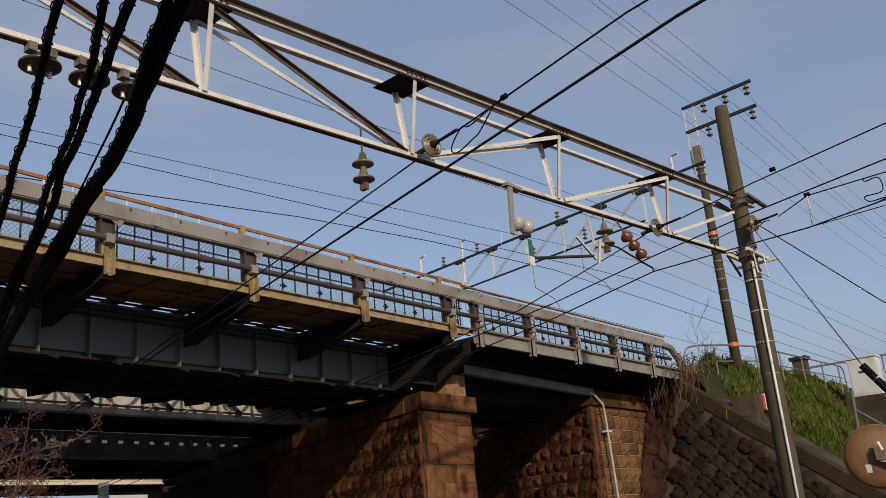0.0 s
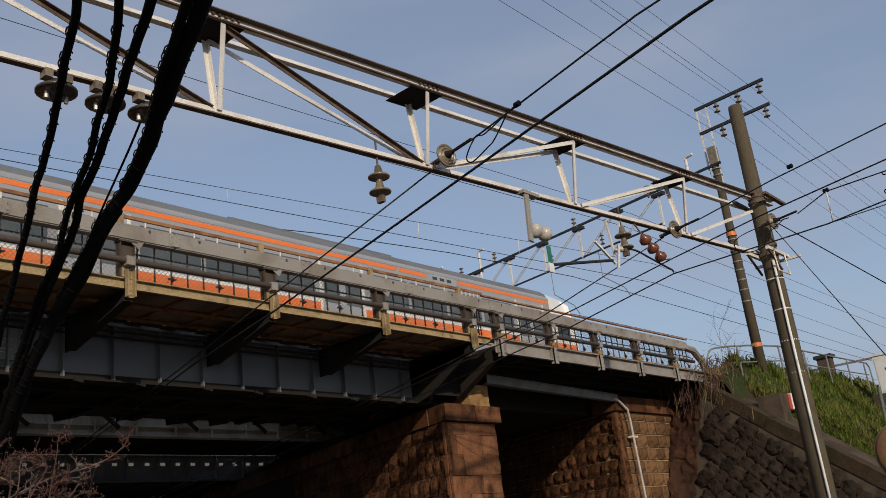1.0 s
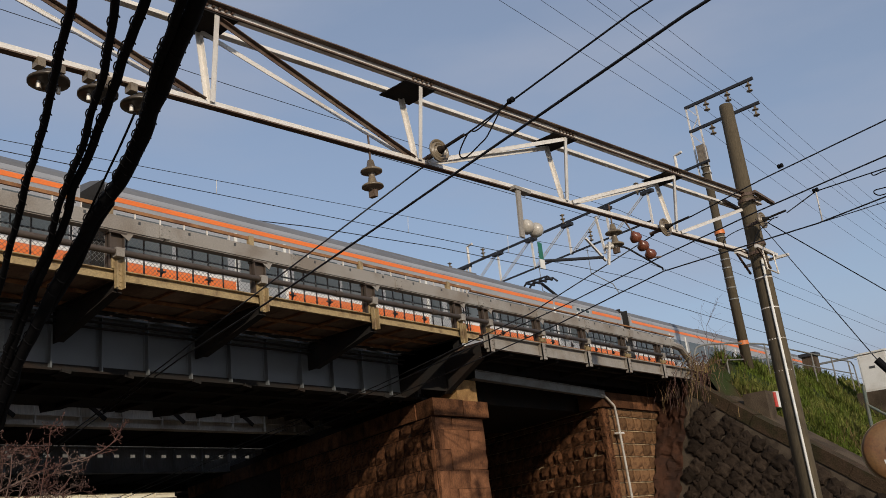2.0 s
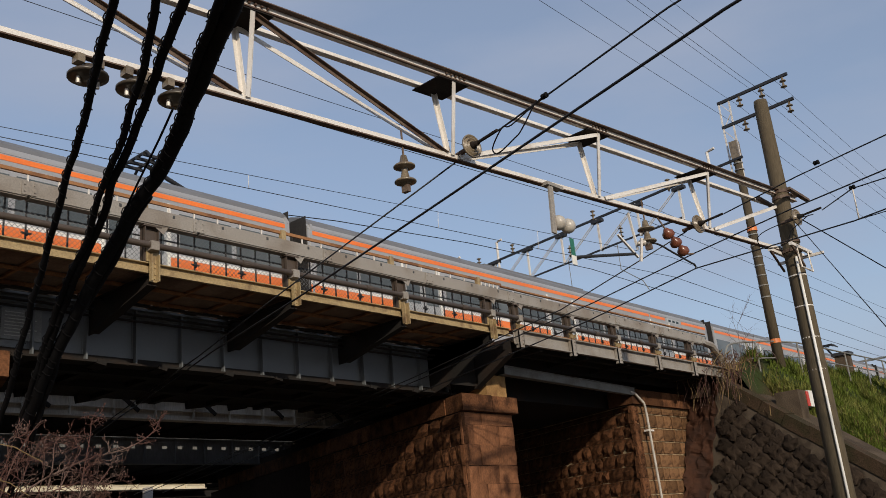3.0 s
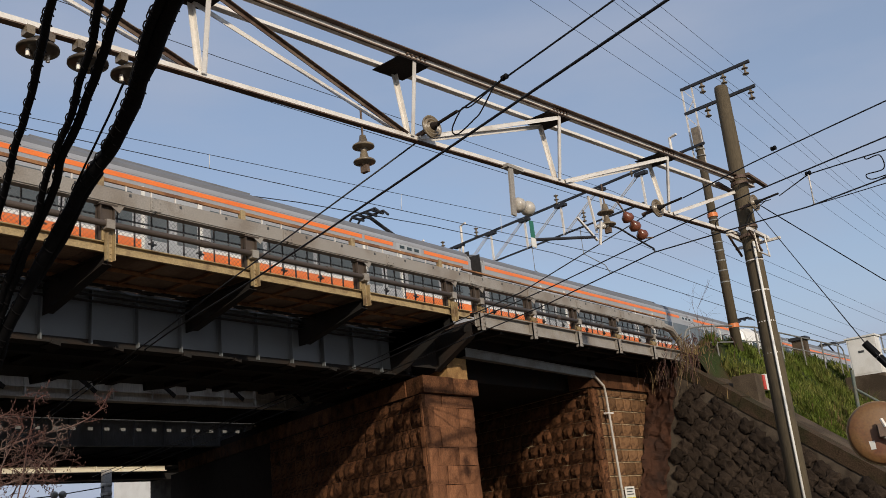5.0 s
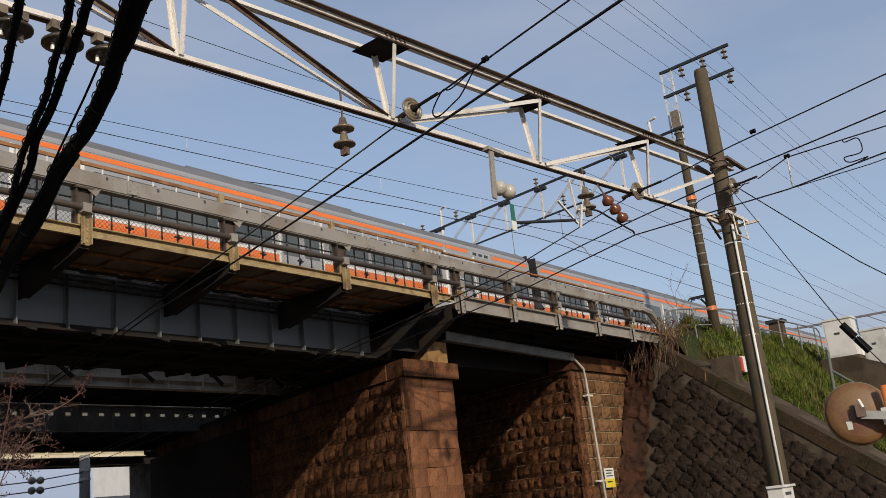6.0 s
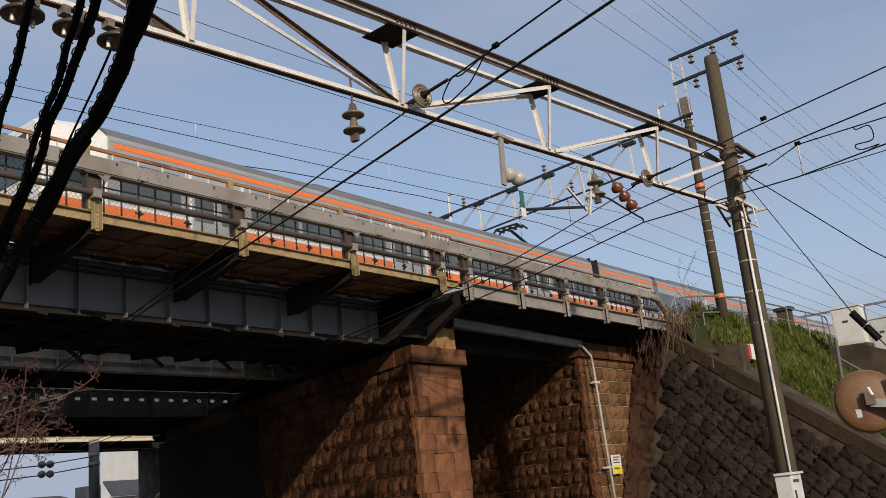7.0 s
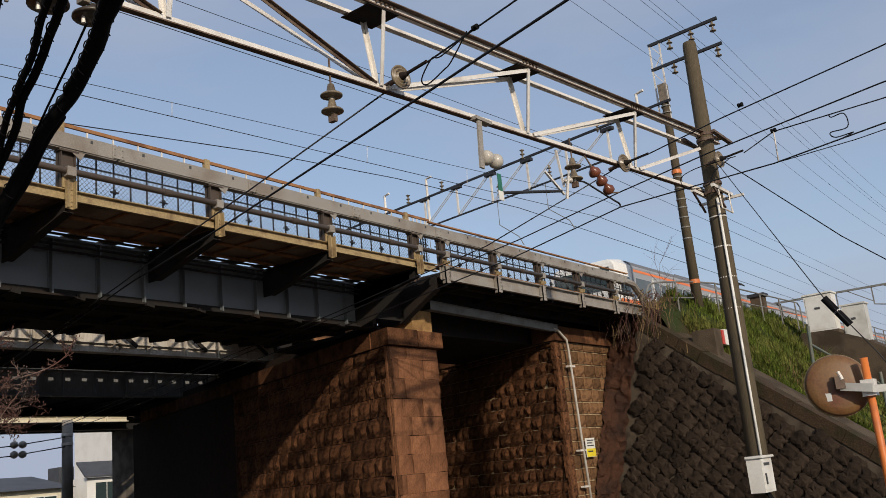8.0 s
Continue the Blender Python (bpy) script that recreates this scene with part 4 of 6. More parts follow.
            hi = [bm.verts.new((e + s * a, CENTRE + HALF * w, RAIL + z)) for a, z, w in prof]
            bm.faces.new(lo)
            bm.faces.new(hi[::-1])
            for q in range(len(prof)):
                m = (q + 1) % len(prof)
                bm.faces.new((lo[q], lo[m], hi[m], hi[q]))
            bmesh.ops.bevel(bm, geom=list(bm.edges), offset=0.05, segments=2, affect="EDGES")
            nose = part("cab", bm, TRAIN_WHITE, body, "white rounded cab end")
            bm = bmesh.new()
            bar(bm, (e + s * 1.325, CENTRE, RAIL + 3.15), (e + s * 1.355, CENTRE, RAIL + 2.3), 2.3, 0.03, (s, 0, 0))
            part("windscreen", bm, GLASS_DARK, nose)
            part("cab_window", box(bmesh.new(), e + s * 0.65 - 0.3, e + s * 0.65 + 0.3, SIDE - 0.004, SIDE + 0.02, RAIL + 2.1, RAIL + 2.8), GLASS_DARK, nose)
            part("stripe", box(bmesh.new(), min(e, e + s * 1.2), max(e, e + s * 1.2), SIDE - 0.004, SIDE + 0.04, RAIL + 1.62, RAIL + 1.92), TRAIN_ORANGE, nose)
        else:
            bm = box(bmesh.new(), end - 0.02, end + s * 0.24, CENTRE - 1.0, CENTRE + 1.0, RAIL + 1.1, RAIL + 3.2) if s > 0 else box(bmesh.new(), end - 0.24, end + 0.02, CENTRE - 1.0, CENTRE + 1.0, RAIL + 1.1, RAIL + 3.2)
            part("gangway", bm, TRAIN_DARK, body)
            # dark sheet added on the silver car end: shade between cars as colour
            bm = box(bmesh.new(), min(end + s * 0.002, end + s * 0.012), max(end + s * 0.002, end + s * 0.012), SIDE + 0.03, CENTRE + HALF - 0.03, RAIL + 1.0, RAIL + 3.48)
            part("end_wall", bm, TRAIN_DARK, body)
            part("end_post", box(bmesh.new(), end - s * 0.1 - 0.03, end - s * 0.1 + 0.03, SIDE - 0.01, SIDE + 0.1, RAIL + 1.1, RAIL + 3.3), TRAIN_SILVER, body)
    for p, way in panto:
        pantograph(p, body, way)


for k in range(8):
    pantos = {1: [(-22.3, 1)], 3: [(-61.9, 1), (-75.6, -1)], 5: [(-101.2, 1)], 7: [(-140.8, 1)]}.get(k, [])
    car(k, k in (0, 4), k in (3, 7), pantos)

# rails of the upper line
bm = bmesh.new()
for dy in (-0.56, 0.56):
    box(bm, -300, 600, CENTRE + dy - 0.035, CENTRE + dy + 0.035, RAIL - 0.15, RAIL)
tagged(part("rails", bm, RUST), "steel running rails of the upper line", "rail", kind="structure")

# ---- gantry over the lower tracks: a triangular truss beam on a concrete pole ----


def flowing(pts, n=6):
    """A smooth line through points."""
    pts = [Vector(p) for p in pts]
    out = []
    for i in range(len(pts) - 1):
        a, b, c, d = pts[max(0, i - 1)], pts[i], pts[i + 1], pts[min(len(pts) - 1, i + 2)]
        for k in range(n):
            t = k / n
            out.append(0.5 * ((2 * b) + (c - a) * t + (2 * a - 5 * b + 4 * c - d) * t * t + (3 * b - a - 3 * c + d) * t ** 3))
    return out + [pts[-1]]


GANTRY = thing("gantry_beam", "white galvanised triangular truss beam with rust-brown top chord over the tracks", "gantry")
BOT, TOP, WIDE = 6.5, 7.6, 0.21


def gx(x, across=0.0, z=BOT):
    """A place on the gantry: x along it, across to the rear, height z."""
    return Vector((x + across * 0.117, 7.37 - 0.1172 * (x - 5.72) + across, z))


part("chord_cap", bar(bmesh.new(), gx(-4, -WIDE - 0.035, TOP + 0.042), gx(18.0, -WIDE - 0.035, TOP + 0.042), 0.1, 0.014), GALV_RUST, GANTRY, "rust-brown upper leg")
part("chord_cap", bar(bmesh.new(), gx(-4, -WIDE - 0.012, TOP - 0.04), gx(18.0, -WIDE - 0.012, TOP - 0.04), 0.03, 0.02), GALV_RUST, GANTRY)
nodes = [-3.42, -0.37, 2.68, 5.73, 8.77, 11.81, 14.86, 17.75]
bm = bmesh.new()
bar(bm, gx(-4), gx(18.25), 0.07, 0.012)
bar(bm, gx(-4, -0.03, BOT + 0.026), gx(18.25, -0.03, BOT + 0.026), 0.01, 0.055)
part("bottom_chord", bm, GALV, GANTRY)
# strip under the chord: rust, with the underside's shade put into its colour
bm = bmesh.new()
bar(bm, gx(-4, 0, BOT - 0.012), gx(18.25, 0, BOT - 0.014), 0.085, 0.016)
part("bottom_strip", bm, GALV_RUST, GANTRY, "rusty underside strip, darkened for shade")
for s in (-1, 1):
    bm = bmesh.new()
    bar(bm, gx(-4, s * WIDE, TOP), gx(18.0, s * WIDE, TOP), 0.015, 0.07 if s < 0 else 0.1)
    part("top_chord", bm, GALV, GANTRY)
    bm = bmesh.new()
    bar(bm, gx(-4, s * (WIDE - 0.035), TOP - 0.038), gx(18.0, s * (WIDE - 0.035), TOP - 0.038), 0.075, 0.012)
    part("chord_leg", bm, GALV, GANTRY)
for i, x in enumerate(nodes[:-1]):
    for s in (-1, 1):
        bm = angle(bmesh.new(), gx(x, s * 0.03, BOT + 0.03), gx(x, s * (WIDE - 0.02), TOP - 0.04), 0.058, 0.01, (1, 0, 0), s)
        part("upright", bm, GALV, GANTRY)
        a, b = (x, nodes[i + 1]) if i < 4 else (nodes[i + 1], x)
        bm = angle(bmesh.new(), gx(a, s * (WIDE - 0.03), TOP - 0.06), gx(b + (-0.1 if i < 4 else 0.1), s * 0.04, BOT + 0.05), 0.055, 0.01, (0, 0, 1), s)
        part("diagonal", bm, GALV_RUST if s < 0 and i < 4 else GALV, GANTRY)
    bm = bmesh.new()
    c = [gx(x - 0.3, -WIDE - 0.02, TOP - 0.07), gx(x + 0.24, -WIDE - 0.02, TOP - 0.07), gx(x + 0.2, WIDE + 0.06, TOP - 0.07), gx(x - 0.34, WIDE + 0.06, TOP - 0.07)]
    lo = [bm.verts.new(p) for p in c]
    hi = [bm.verts.new(p + Vector((0, 0, 0.012))) for p in c]
    bm.faces.new(lo)
    bm.faces.new(hi[::-1])
    for k in range(4):
        bm.faces.new((lo[k], hi[k], hi[(k + 1) % 4], lo[(k + 1) % 4]))
    g = part("gusset", bm, GIRDER_DARK, GANTRY, "dark horizontal gusset plate")
    bm = bmesh.new()
    for k in range(5):
        lathe(bm, gx(x - 0.16 + k * 0.08, -WIDE - 0.01, TOP + 0.01), (0, -1, 0), [(0, 0.022), (0.026, 0.017)], 6)
    part("bolt", bm, GALV_RUST, g)
    for k in (-1, 1):
        bm = bmesh.new()
        lathe(bm, gx(x + k * 0.1, 0.0, BOT - 0.018), (0, 0, -1), [(0, 0.014), (0.016, 0.011)], 6)
        part("bolt", bm, GALV_RUST, GANTRY)

# main concrete pole with its fittings
POLE = Vector((17.2, 5.78, 0))
pole = thing("gantry_pole", "tall weathered concrete pole carrying the gantry beam", "pole", POLE)
bm = bmesh.new()
lathe(bm, (0, 0, 0), (0.018, 0, 1), [(0, 0.19), (3, 0.178), (6.4, 0.16), (9.55, 0.135), (9.62, 0.125)], 24)
smooth(part("shaft", bm, POLE_CONCRETE, pole))
for z, r in ((6.42, 0.18), (6.6, 0.18), (7.5, 0.17), (7.62, 0.17)):
    part("clamp_band", lathe(bmesh.new(), (0.018 * z, 0, z - 0.04), (0, 0, 1), [(0, r), (0.06, r)], 20), GALV_RUST, pole)
for z in (1.55, 2.0, 2.5, 3.0, 3.5, 4.1, 4.7, 5.3, 5.9):
    part("strap", lathe(bmesh.new(), (0.018 * z, 0, z), (0, 0, 1), [(0, 0.186 - z * 0.0035), (0.022, 0.186 - z * 0.0035)], 18), GALV, pole)
bm = tube(bmesh.new(), [(-0.16, -0.12, 0.9), (-0.124, -0.115, 3.0), (-0.056, -0.105, 6.25)], 0.024, 8)
smooth(part("conduit", bm, SIGN_WHITE, pole, "white conduit strapped to the pole"))
bm = bmesh.new()
bar(bm, (-0.5, -0.2, 6.4), (0.55, -0.2, 6.4), 0.06, 0.06)
part("seat_bar", bm, GALV, pole)
part("seat_bar", bar(bmesh.new(), (-0.5, 0.2, 6.4), (0.55, 0.2, 6.4), 0.06, 0.06), GALV, pole)
for dy in (-0.2, 0.2):
    part("stay", bar(bmesh.new(), (-0.45, dy, 6.37), (0.05, dy, 6.05), 0.035, 0.035), GALV_RUST, pole)
part("end_bar", bar(bmesh.new(), (0.5, -0.45, 6.34), (0.5, 0.45, 6.34), 0.05, 0.05), GALV, pole)
part("step_hoop", tube(bmesh.new(), [(-0.26, -0.22, 6.37), (-0.26, -0.24, 5.98), (0.3, -0.24, 5.98), (0.3, -0.22, 6.37)], 0.018, 6), GALV, pole)
bm = bmesh.new()
bar(bm, (-0.25, -0.3, 7.52), (0.75, -0.3, 7.5), 0.08, 0.05)
part("top_clamp", bm, GALV_RUST, pole)
part("top_clamp", bar(bmesh.new(), (-0.25, 0.3, 7.52), (0.75, 0.3, 7.5), 0.08, 0.05), GALV_RUST, pole)
cab = part("control_box", box(bmesh.new(), -0.82, -0.26, -0.32, -0.06, 0.78, 1.36), BOX_WHITE, pole, "white steel control box strapped to the pole")
part("box_roof", box(bmesh.new(), -0.86, -0.22, -0.36, -0.06, 1.362, 1.4), BOX_WHITE, cab)
part("door", box(bmesh.new(), -0.79, -0.29, -0.33, -0.322, 0.82, 1.32), BOX_WHITE, cab)
part("vent", box(bmesh.new(), -0.74, -0.44, -0.336, -0.331, 1.23, 1.28), INK, cab)
part("handle", box(bmesh.new(), -0.74, -0.7, -0.35, -0.331, 0.92, 1.1), INK, cab)
bm = bmesh.new()
for k in range(3):
    tube(bm, [(-0.4 + 0.07 * k, -0.18, 0.78), (-0.3 + 0.07 * k, -0.25, 0.55), (-0.02 + 0.06 * k, -0.25, 0.3), (0.02, -0.2, 0)], 0.022, 8)
part("cable", bm, CABLE, cab)


def shed(bm, at, axis, length, r, n=2):
    """Bell-shaped sheds of an insulator along an axis."""
    prof = []
    for k in range(n):
        h = length * k / n
        s = length / n
        prof += [(h, r * 0.28), (h + s * 0.5, r * 0.45), (h + s * 0.62, r * 0.9), (h + s * 0.68, r), (h + s * 0.76, r), (h + s * 0.78, r * 0.8), (h + s * 0.8, r * 0.3)]
    prof.append((length, r * 0.25))
    return lathe(bm, at, axis, prof, 18)


def hanging(x, label, material=PORCELAIN):
    ob = thing("insulator", label, "insulator")
    top = gx(x, 0, BOT - 0.02)
    part("hook", tube(bmesh.new(), [top + Vector((0, 0, 0.22)), top - Vector((0, 0, 0.14))], 0.014, 6), GALV_RUST, ob)
    smooth(part("shed", shed(bmesh.new(), top - Vector((0, 0, 0.13)), (0, 0, -1), 0.41, 0.138), material, ob))
    part("clamp", box(bmesh.new(), top.x - 0.03, top.x + 0.03, top.y - 0.05, top.y + 0.05, top.z - 0.62, top.z - 0.53), GALV_RUST, ob)
    return ob


hanging(7.93, "weathered two-bell porcelain insulator hanging from the gantry")
hanging(12.95, "weathered two-bell porcelain insulator hanging from the gantry")
for x in (3.98, 4.46, 4.9):
    ob = thing("post_insulator", "dark disc insulator bolted under the gantry chord", "insulator")
    c = gx(x, 0, BOT - 0.09)
    smooth(part("disc", lathe(bmesh.new(), c, (0, 0, -1), [(0, 0.055), (0.05, 0.07), (0.07, 0.14), (0.11, 0.195), (0.135, 0.195), (0.14, 0.14), (0.17, 0.06), (0.2, 0.055)], 20), PORCELAIN_DARK, ob))
    for k in (-0.1, 0.1):
        part("clamp", box(bmesh.new(), c.x + k - 0.04, c.x + k + 0.04, c.y - 0.055, c.y + 0.055, c.z - 0.01, c.z + 0.08), PORCELAIN, ob)
        part("stud", tube(bmesh.new(), [c + Vector((k, 0, -0.12)), c + Vector((k, 0, -0.22))], 0.02, 6), GALV, ob)
# spool insulators on a hanger, with a green tag
ob = thing("spool_insulator", "white double spool insulator on a steel hanger with a green tag", "insulator")
c = gx(10.6, 0, BOT)
bm = bmesh.new()
bar(bm, c + Vector((0, -0.08, -0.03)), c + Vector((-0.06, -0.08, -0.78)), 0.03, 0.1)
bar(bm, c + Vector((-0.1, -0.05, -0.02)), c + Vector((0.3, -0.05, -0.02)), 0.12, 0.05)
part("hanger", bm, BEAM_GREY, ob)
for k in range(2):
    p = c + Vector((0.03 + 0.24 * k, -0.05, -0.58))
    smooth(part("spool", lathe(bmesh.new(), p, (1, -0.1, 0), [(0, 0.035), (0.02, 0.09), (0.06, 0.11), (0.12, 0.11), (0.16, 0.09), (0.18, 0.045)], 18), PORCELAIN_WHITE, ob))
tag = part("tag", box(bmesh.new(), c.x + 0.36, c.x + 0.46, c.y - 0.06, c.y - 0.05, BOT - 1.02, BOT - 0.76), GREEN, ob, "green number tag")
part("tag_foot", box(bmesh.new(), c.x + 0.355, c.x + 0.475, c.y - 0.06, c.y - 0.048, BOT - 1.16, BOT - 1.02), SIGN_WHITE, tag)
# three red-brown bells in a row
ob = thing("strain_insulator", "row of three red-brown porcelain insulators", "insulator")
p, q = Vector((13.42, 6.42, 6.28)), Vector((14.15, 6.45, 5.98))
step = (q - p) / 3
for k in range(3):
    smooth(part("bell", lathe(bmesh.new(), p + step * k, step + Vector((0, 0, -0.1)), [(0, 0.03), (0.05, 0.06), (0.09, 0.098), (0.15, 0.102), (0.17, 0.08), (0.2, 0.03)], 16), PORCELAIN_RED, ob))
part("link", tube(bmesh.new(), [gx(13.3, 0, BOT), p, q, (14.3, 6.4, 6.0)], 0.015, 6), GALV_RUST, ob)
# flat strain discs seen face on
for (x, y, z), lab in (((8.86, 6.74, 6.6), 0), ((14.36, 6.26, 6.5), 0), ((16.95, 5.45, 6.92), 1)):
    ob = thing("strain_disc", "ringed pale strain disc insulator at the end of a line wire", "insulator")
    d = Vector((-0.15, -1, 0.02))
    smooth(part("disc", lathe(bmesh.new(), (x, y, z), d, [(-0.03, 0.04), (0.0, 0.16), (0.025, 0.163), (0.03, 0.148), (-0.005, 0.138), (-0.005, 0.122), (0.035, 0.114), (0.035, 0.1), (-0.005, 0.092), (-0.005, 0.078), (0.04, 0.07), (0.04, 0.056), (0.0, 0.05)], 26), PORCELAIN, ob))
    smooth(part("cap", lathe(bmesh.new(), (x, y, z), d, [(-0.02, 0.055), (0.06, 0.05), (0.1, 0.035), (0.14, 0.03)], 12), GIRDER_DARK, ob))
    part("shackle", tube(bmesh.new(), [(x, y, z), (x + 0.04, y + 0.3, z - 0.02)], 0.035, 8), GALV_RUST, ob)
    part("clamp", tube(bmesh.new(), [(x - 0.02, y - 0.1, z), (x - 0.08, y - 0.5, z + 0.02)], 0.022, 8), GIRDER_DARK, ob)
# cantilever arm that steadies the contact wire
ob = thing("steady_arm", "white bracket with a black curved steady arm under the gantry", "bracket")
bm = bmesh.new()
bar(bm, (12.62, 6.62, 6.45), (12.75, 6.62, 5.85), 0.032, 0.032)
bar(bm, (12.25, 6.66, 6.02), (12.72, 6.62, 5.72), 0.032, 0.032)
bar(bm, (12.7, 6.5, 6.0), (12.75, 6.6, 5.65), 0.036, 0.036)
part("bracket", bm, GALV, ob)
bm = tube(bmesh.new(), [(11.3, 6.9, 5.55), (12.6, 6.6, 5.75)], 0.025, 8)
tube(bm, flowing([(12.85, 6.55, 5.95), (13.2, 6.5, 6.0), (13.7, 6.5, 5.95), (14.3, 6.5, 5.88), (14.48, 6.5, 5.86), (14.5, 6.5, 5.8)], 4), 0.016, 8)
part("arm", bm, BLACK_STEEL, ob)
smooth(part("rod_insulator", shed(bmesh.new(), (12.66, 6.56, 5.92), (0.9, -0.1, 0.2), 0.3, 0.05, 3), PORCELAIN_WHITE, ob))

# ---- wires ----


def wire(pts, r, label, group="line wires", name="wire", material=WIRE, n=6):
    return tagged(smooth(part(name, tube(bmesh.new(), pts, r, n), material)), label, "wire", group)


FAR = Vector((0.3, 1, 0))


def ext(p, length, dz=0.0):
    return Vector(p) + FAR * length + Vector((0, 0, dz))


CAT = "dark overhead line wire of the lower tracks"
wire([(7.6, -9, 8.1), (8.36, 3.55, 6.9), (8.80, 6.24, 6.62)], 0.012, CAT)
wire([(8.93, 7.06, 6.52), (9.0, 11.11, 5.6), (8.69, 12.6, 4.99), ext((8.69, 12.6, 4.99), 22, -0.2)], 0.0115, CAT)
wire([(3.6, -9, 5.35), (6.17, 2.19, 5.3), (7.45, 6.33, 5.3), (8.43, 9.79, 5.25), (8.85, 12.4, 5.06), ext((8.85, 12.4, 5.0), 22, -0.2)], 0.0135, CAT)
wire([(9.6, -9, 7.2), (13.28, 1.81, 6.7), (14.17, 4.43, 6.7), (14.3, 5.75, 6.52)], 0.0105, CAT)
wire([(14.4, 6.5, 6.45), (14.0, 9.0, 5.6), (13.6, 12.5, 4.95), ext((13.6, 12.5, 4.95), 20, -0.2)], 0.0105, CAT)
wire([(11.6, -9, 6.4), (13.6, 1.96, 6.3), (14.44, 4.7, 6.3), (15.18, 6.74, 6.28), (15.2, 9.0, 5.9), (13.9, 12.4, 4.98), ext((13.9, 12.4, 4.95), 20, -0.2)], 0.0115, CAT)
wire([(13.9, -9, 6.6), (14.28, 2.1, 6.3), (14.35, 3.7, 6.3), (16.9, 4.95, 6.9)], 0.010, CAT)
wire([(11.3, -9, 5.9), (13.93, 2.12, 5.82), (14.4, 3.8, 5.81), (14.5, 6.5, 5.8), (14.9, 9.0, 5.5), (14.75, 12.4, 5.0), ext((14.75, 12.4, 4.98), 20, -0.2)], 0.0115, CAT)
wire([(11.0, -9, 5.7), (14.0, 2.5, 5.72), (14.4, 4.2, 5.8)], 0.007, CAT)
for p, q in (((14.35, 3.7, 6.3), (14.38, 3.72, 5.8)),):
    wire([p, q], 0.012, "pale dropper between two line wires", "droppers", "dropper", GALV)
for x, y, z, dx in ((8.66, 5.4, 6.72, 1), (13.9, 4.0, 6.72, 1), (14.36, 3.7, 6.32, 0)):
    bm = lathe(bmesh.new(), (x, y, z), (0.2, 1, 0), [(-0.04, 0.02), (-0.035, 0.036), (-0.01, 0.036), (0, 0.02), (0.015, 0.036), (0.04, 0.036), (0.045, 0.02)], 12)
    tagged(part("wire_clamp", bm, CABLE), "small black bobbin clamp on a line wire", "clamp", "wire clamps")


def loop_wire(pts):
    """A slack jumper loop beside a wire."""
    wire(flowing(pts, 5), 0.009, "black jumper loop hanging from a line wire", "jumper loops", "jumper", CABLE)


loop_wire([(8.66, 5.45, 6.71), (8.45, 5.79, 6.42), (8.38, 5.88, 6.4), (8.37, 6.05, 6.19), (8.42, 6.01, 6.12), (8.5, 5.81, 6.26), (8.55, 5.72, 6.36), (8.62, 5.5, 6.69)])
loop_wire([(16.5, 5.0, 6.75), (15.9, 5.5, 6.55), (15.6, 5.75, 6.35), (15.7, 5.7, 6.15), (15.95, 5.4, 6.2), (16.1, 5.3, 6.45), (16.4, 5.05, 6.73)])
loop_wire([(14.29, 2.85, 6.3), (14.28, 2.82, 6.24), (14.3, 2.64, 6.25), (14.36, 2.64, 6.05), (14.31, 2.88, 6.02), (14.36, 2.83, 5.94), (14.4, 2.58, 5.96), (14.16, 2.75, 5.83)])
wire([(17.2, 5.6, 7.1), (17.6, 3.7, 5.09), (17.6, -2, 0.0)], 0.011, "black guy cable from the gantry pole", "guy wires", "guy_wire", CABLE)
wire([(17.33, 5.62, 6.98), (13.01, 3.13, 3.41), (12.95, 2.6, 2.6), (12.8, 1.1, 0)], 0.008, "thin guy wire down from the gantry pole", "guy wires", "guy_wire")
sleeve = tagged(part("guy_guard", tube(bmesh.new(), [(13.01, 3.13, 3.40), (13.09, 2.88, 3.0)], 0.05, 12), CABLE), "black plastic sleeve on a guy wire", "guy guard")
part("band", tube(bmesh.new(), [(13.05, 3.01, 3.21), (13.054, 3.0, 3.19)], 0.0515, 12), SIGN_WHITE, sleeve)

# thick communication cables close to the viewer
BUNDLE = "thick black bundled cable with spiral hangers"
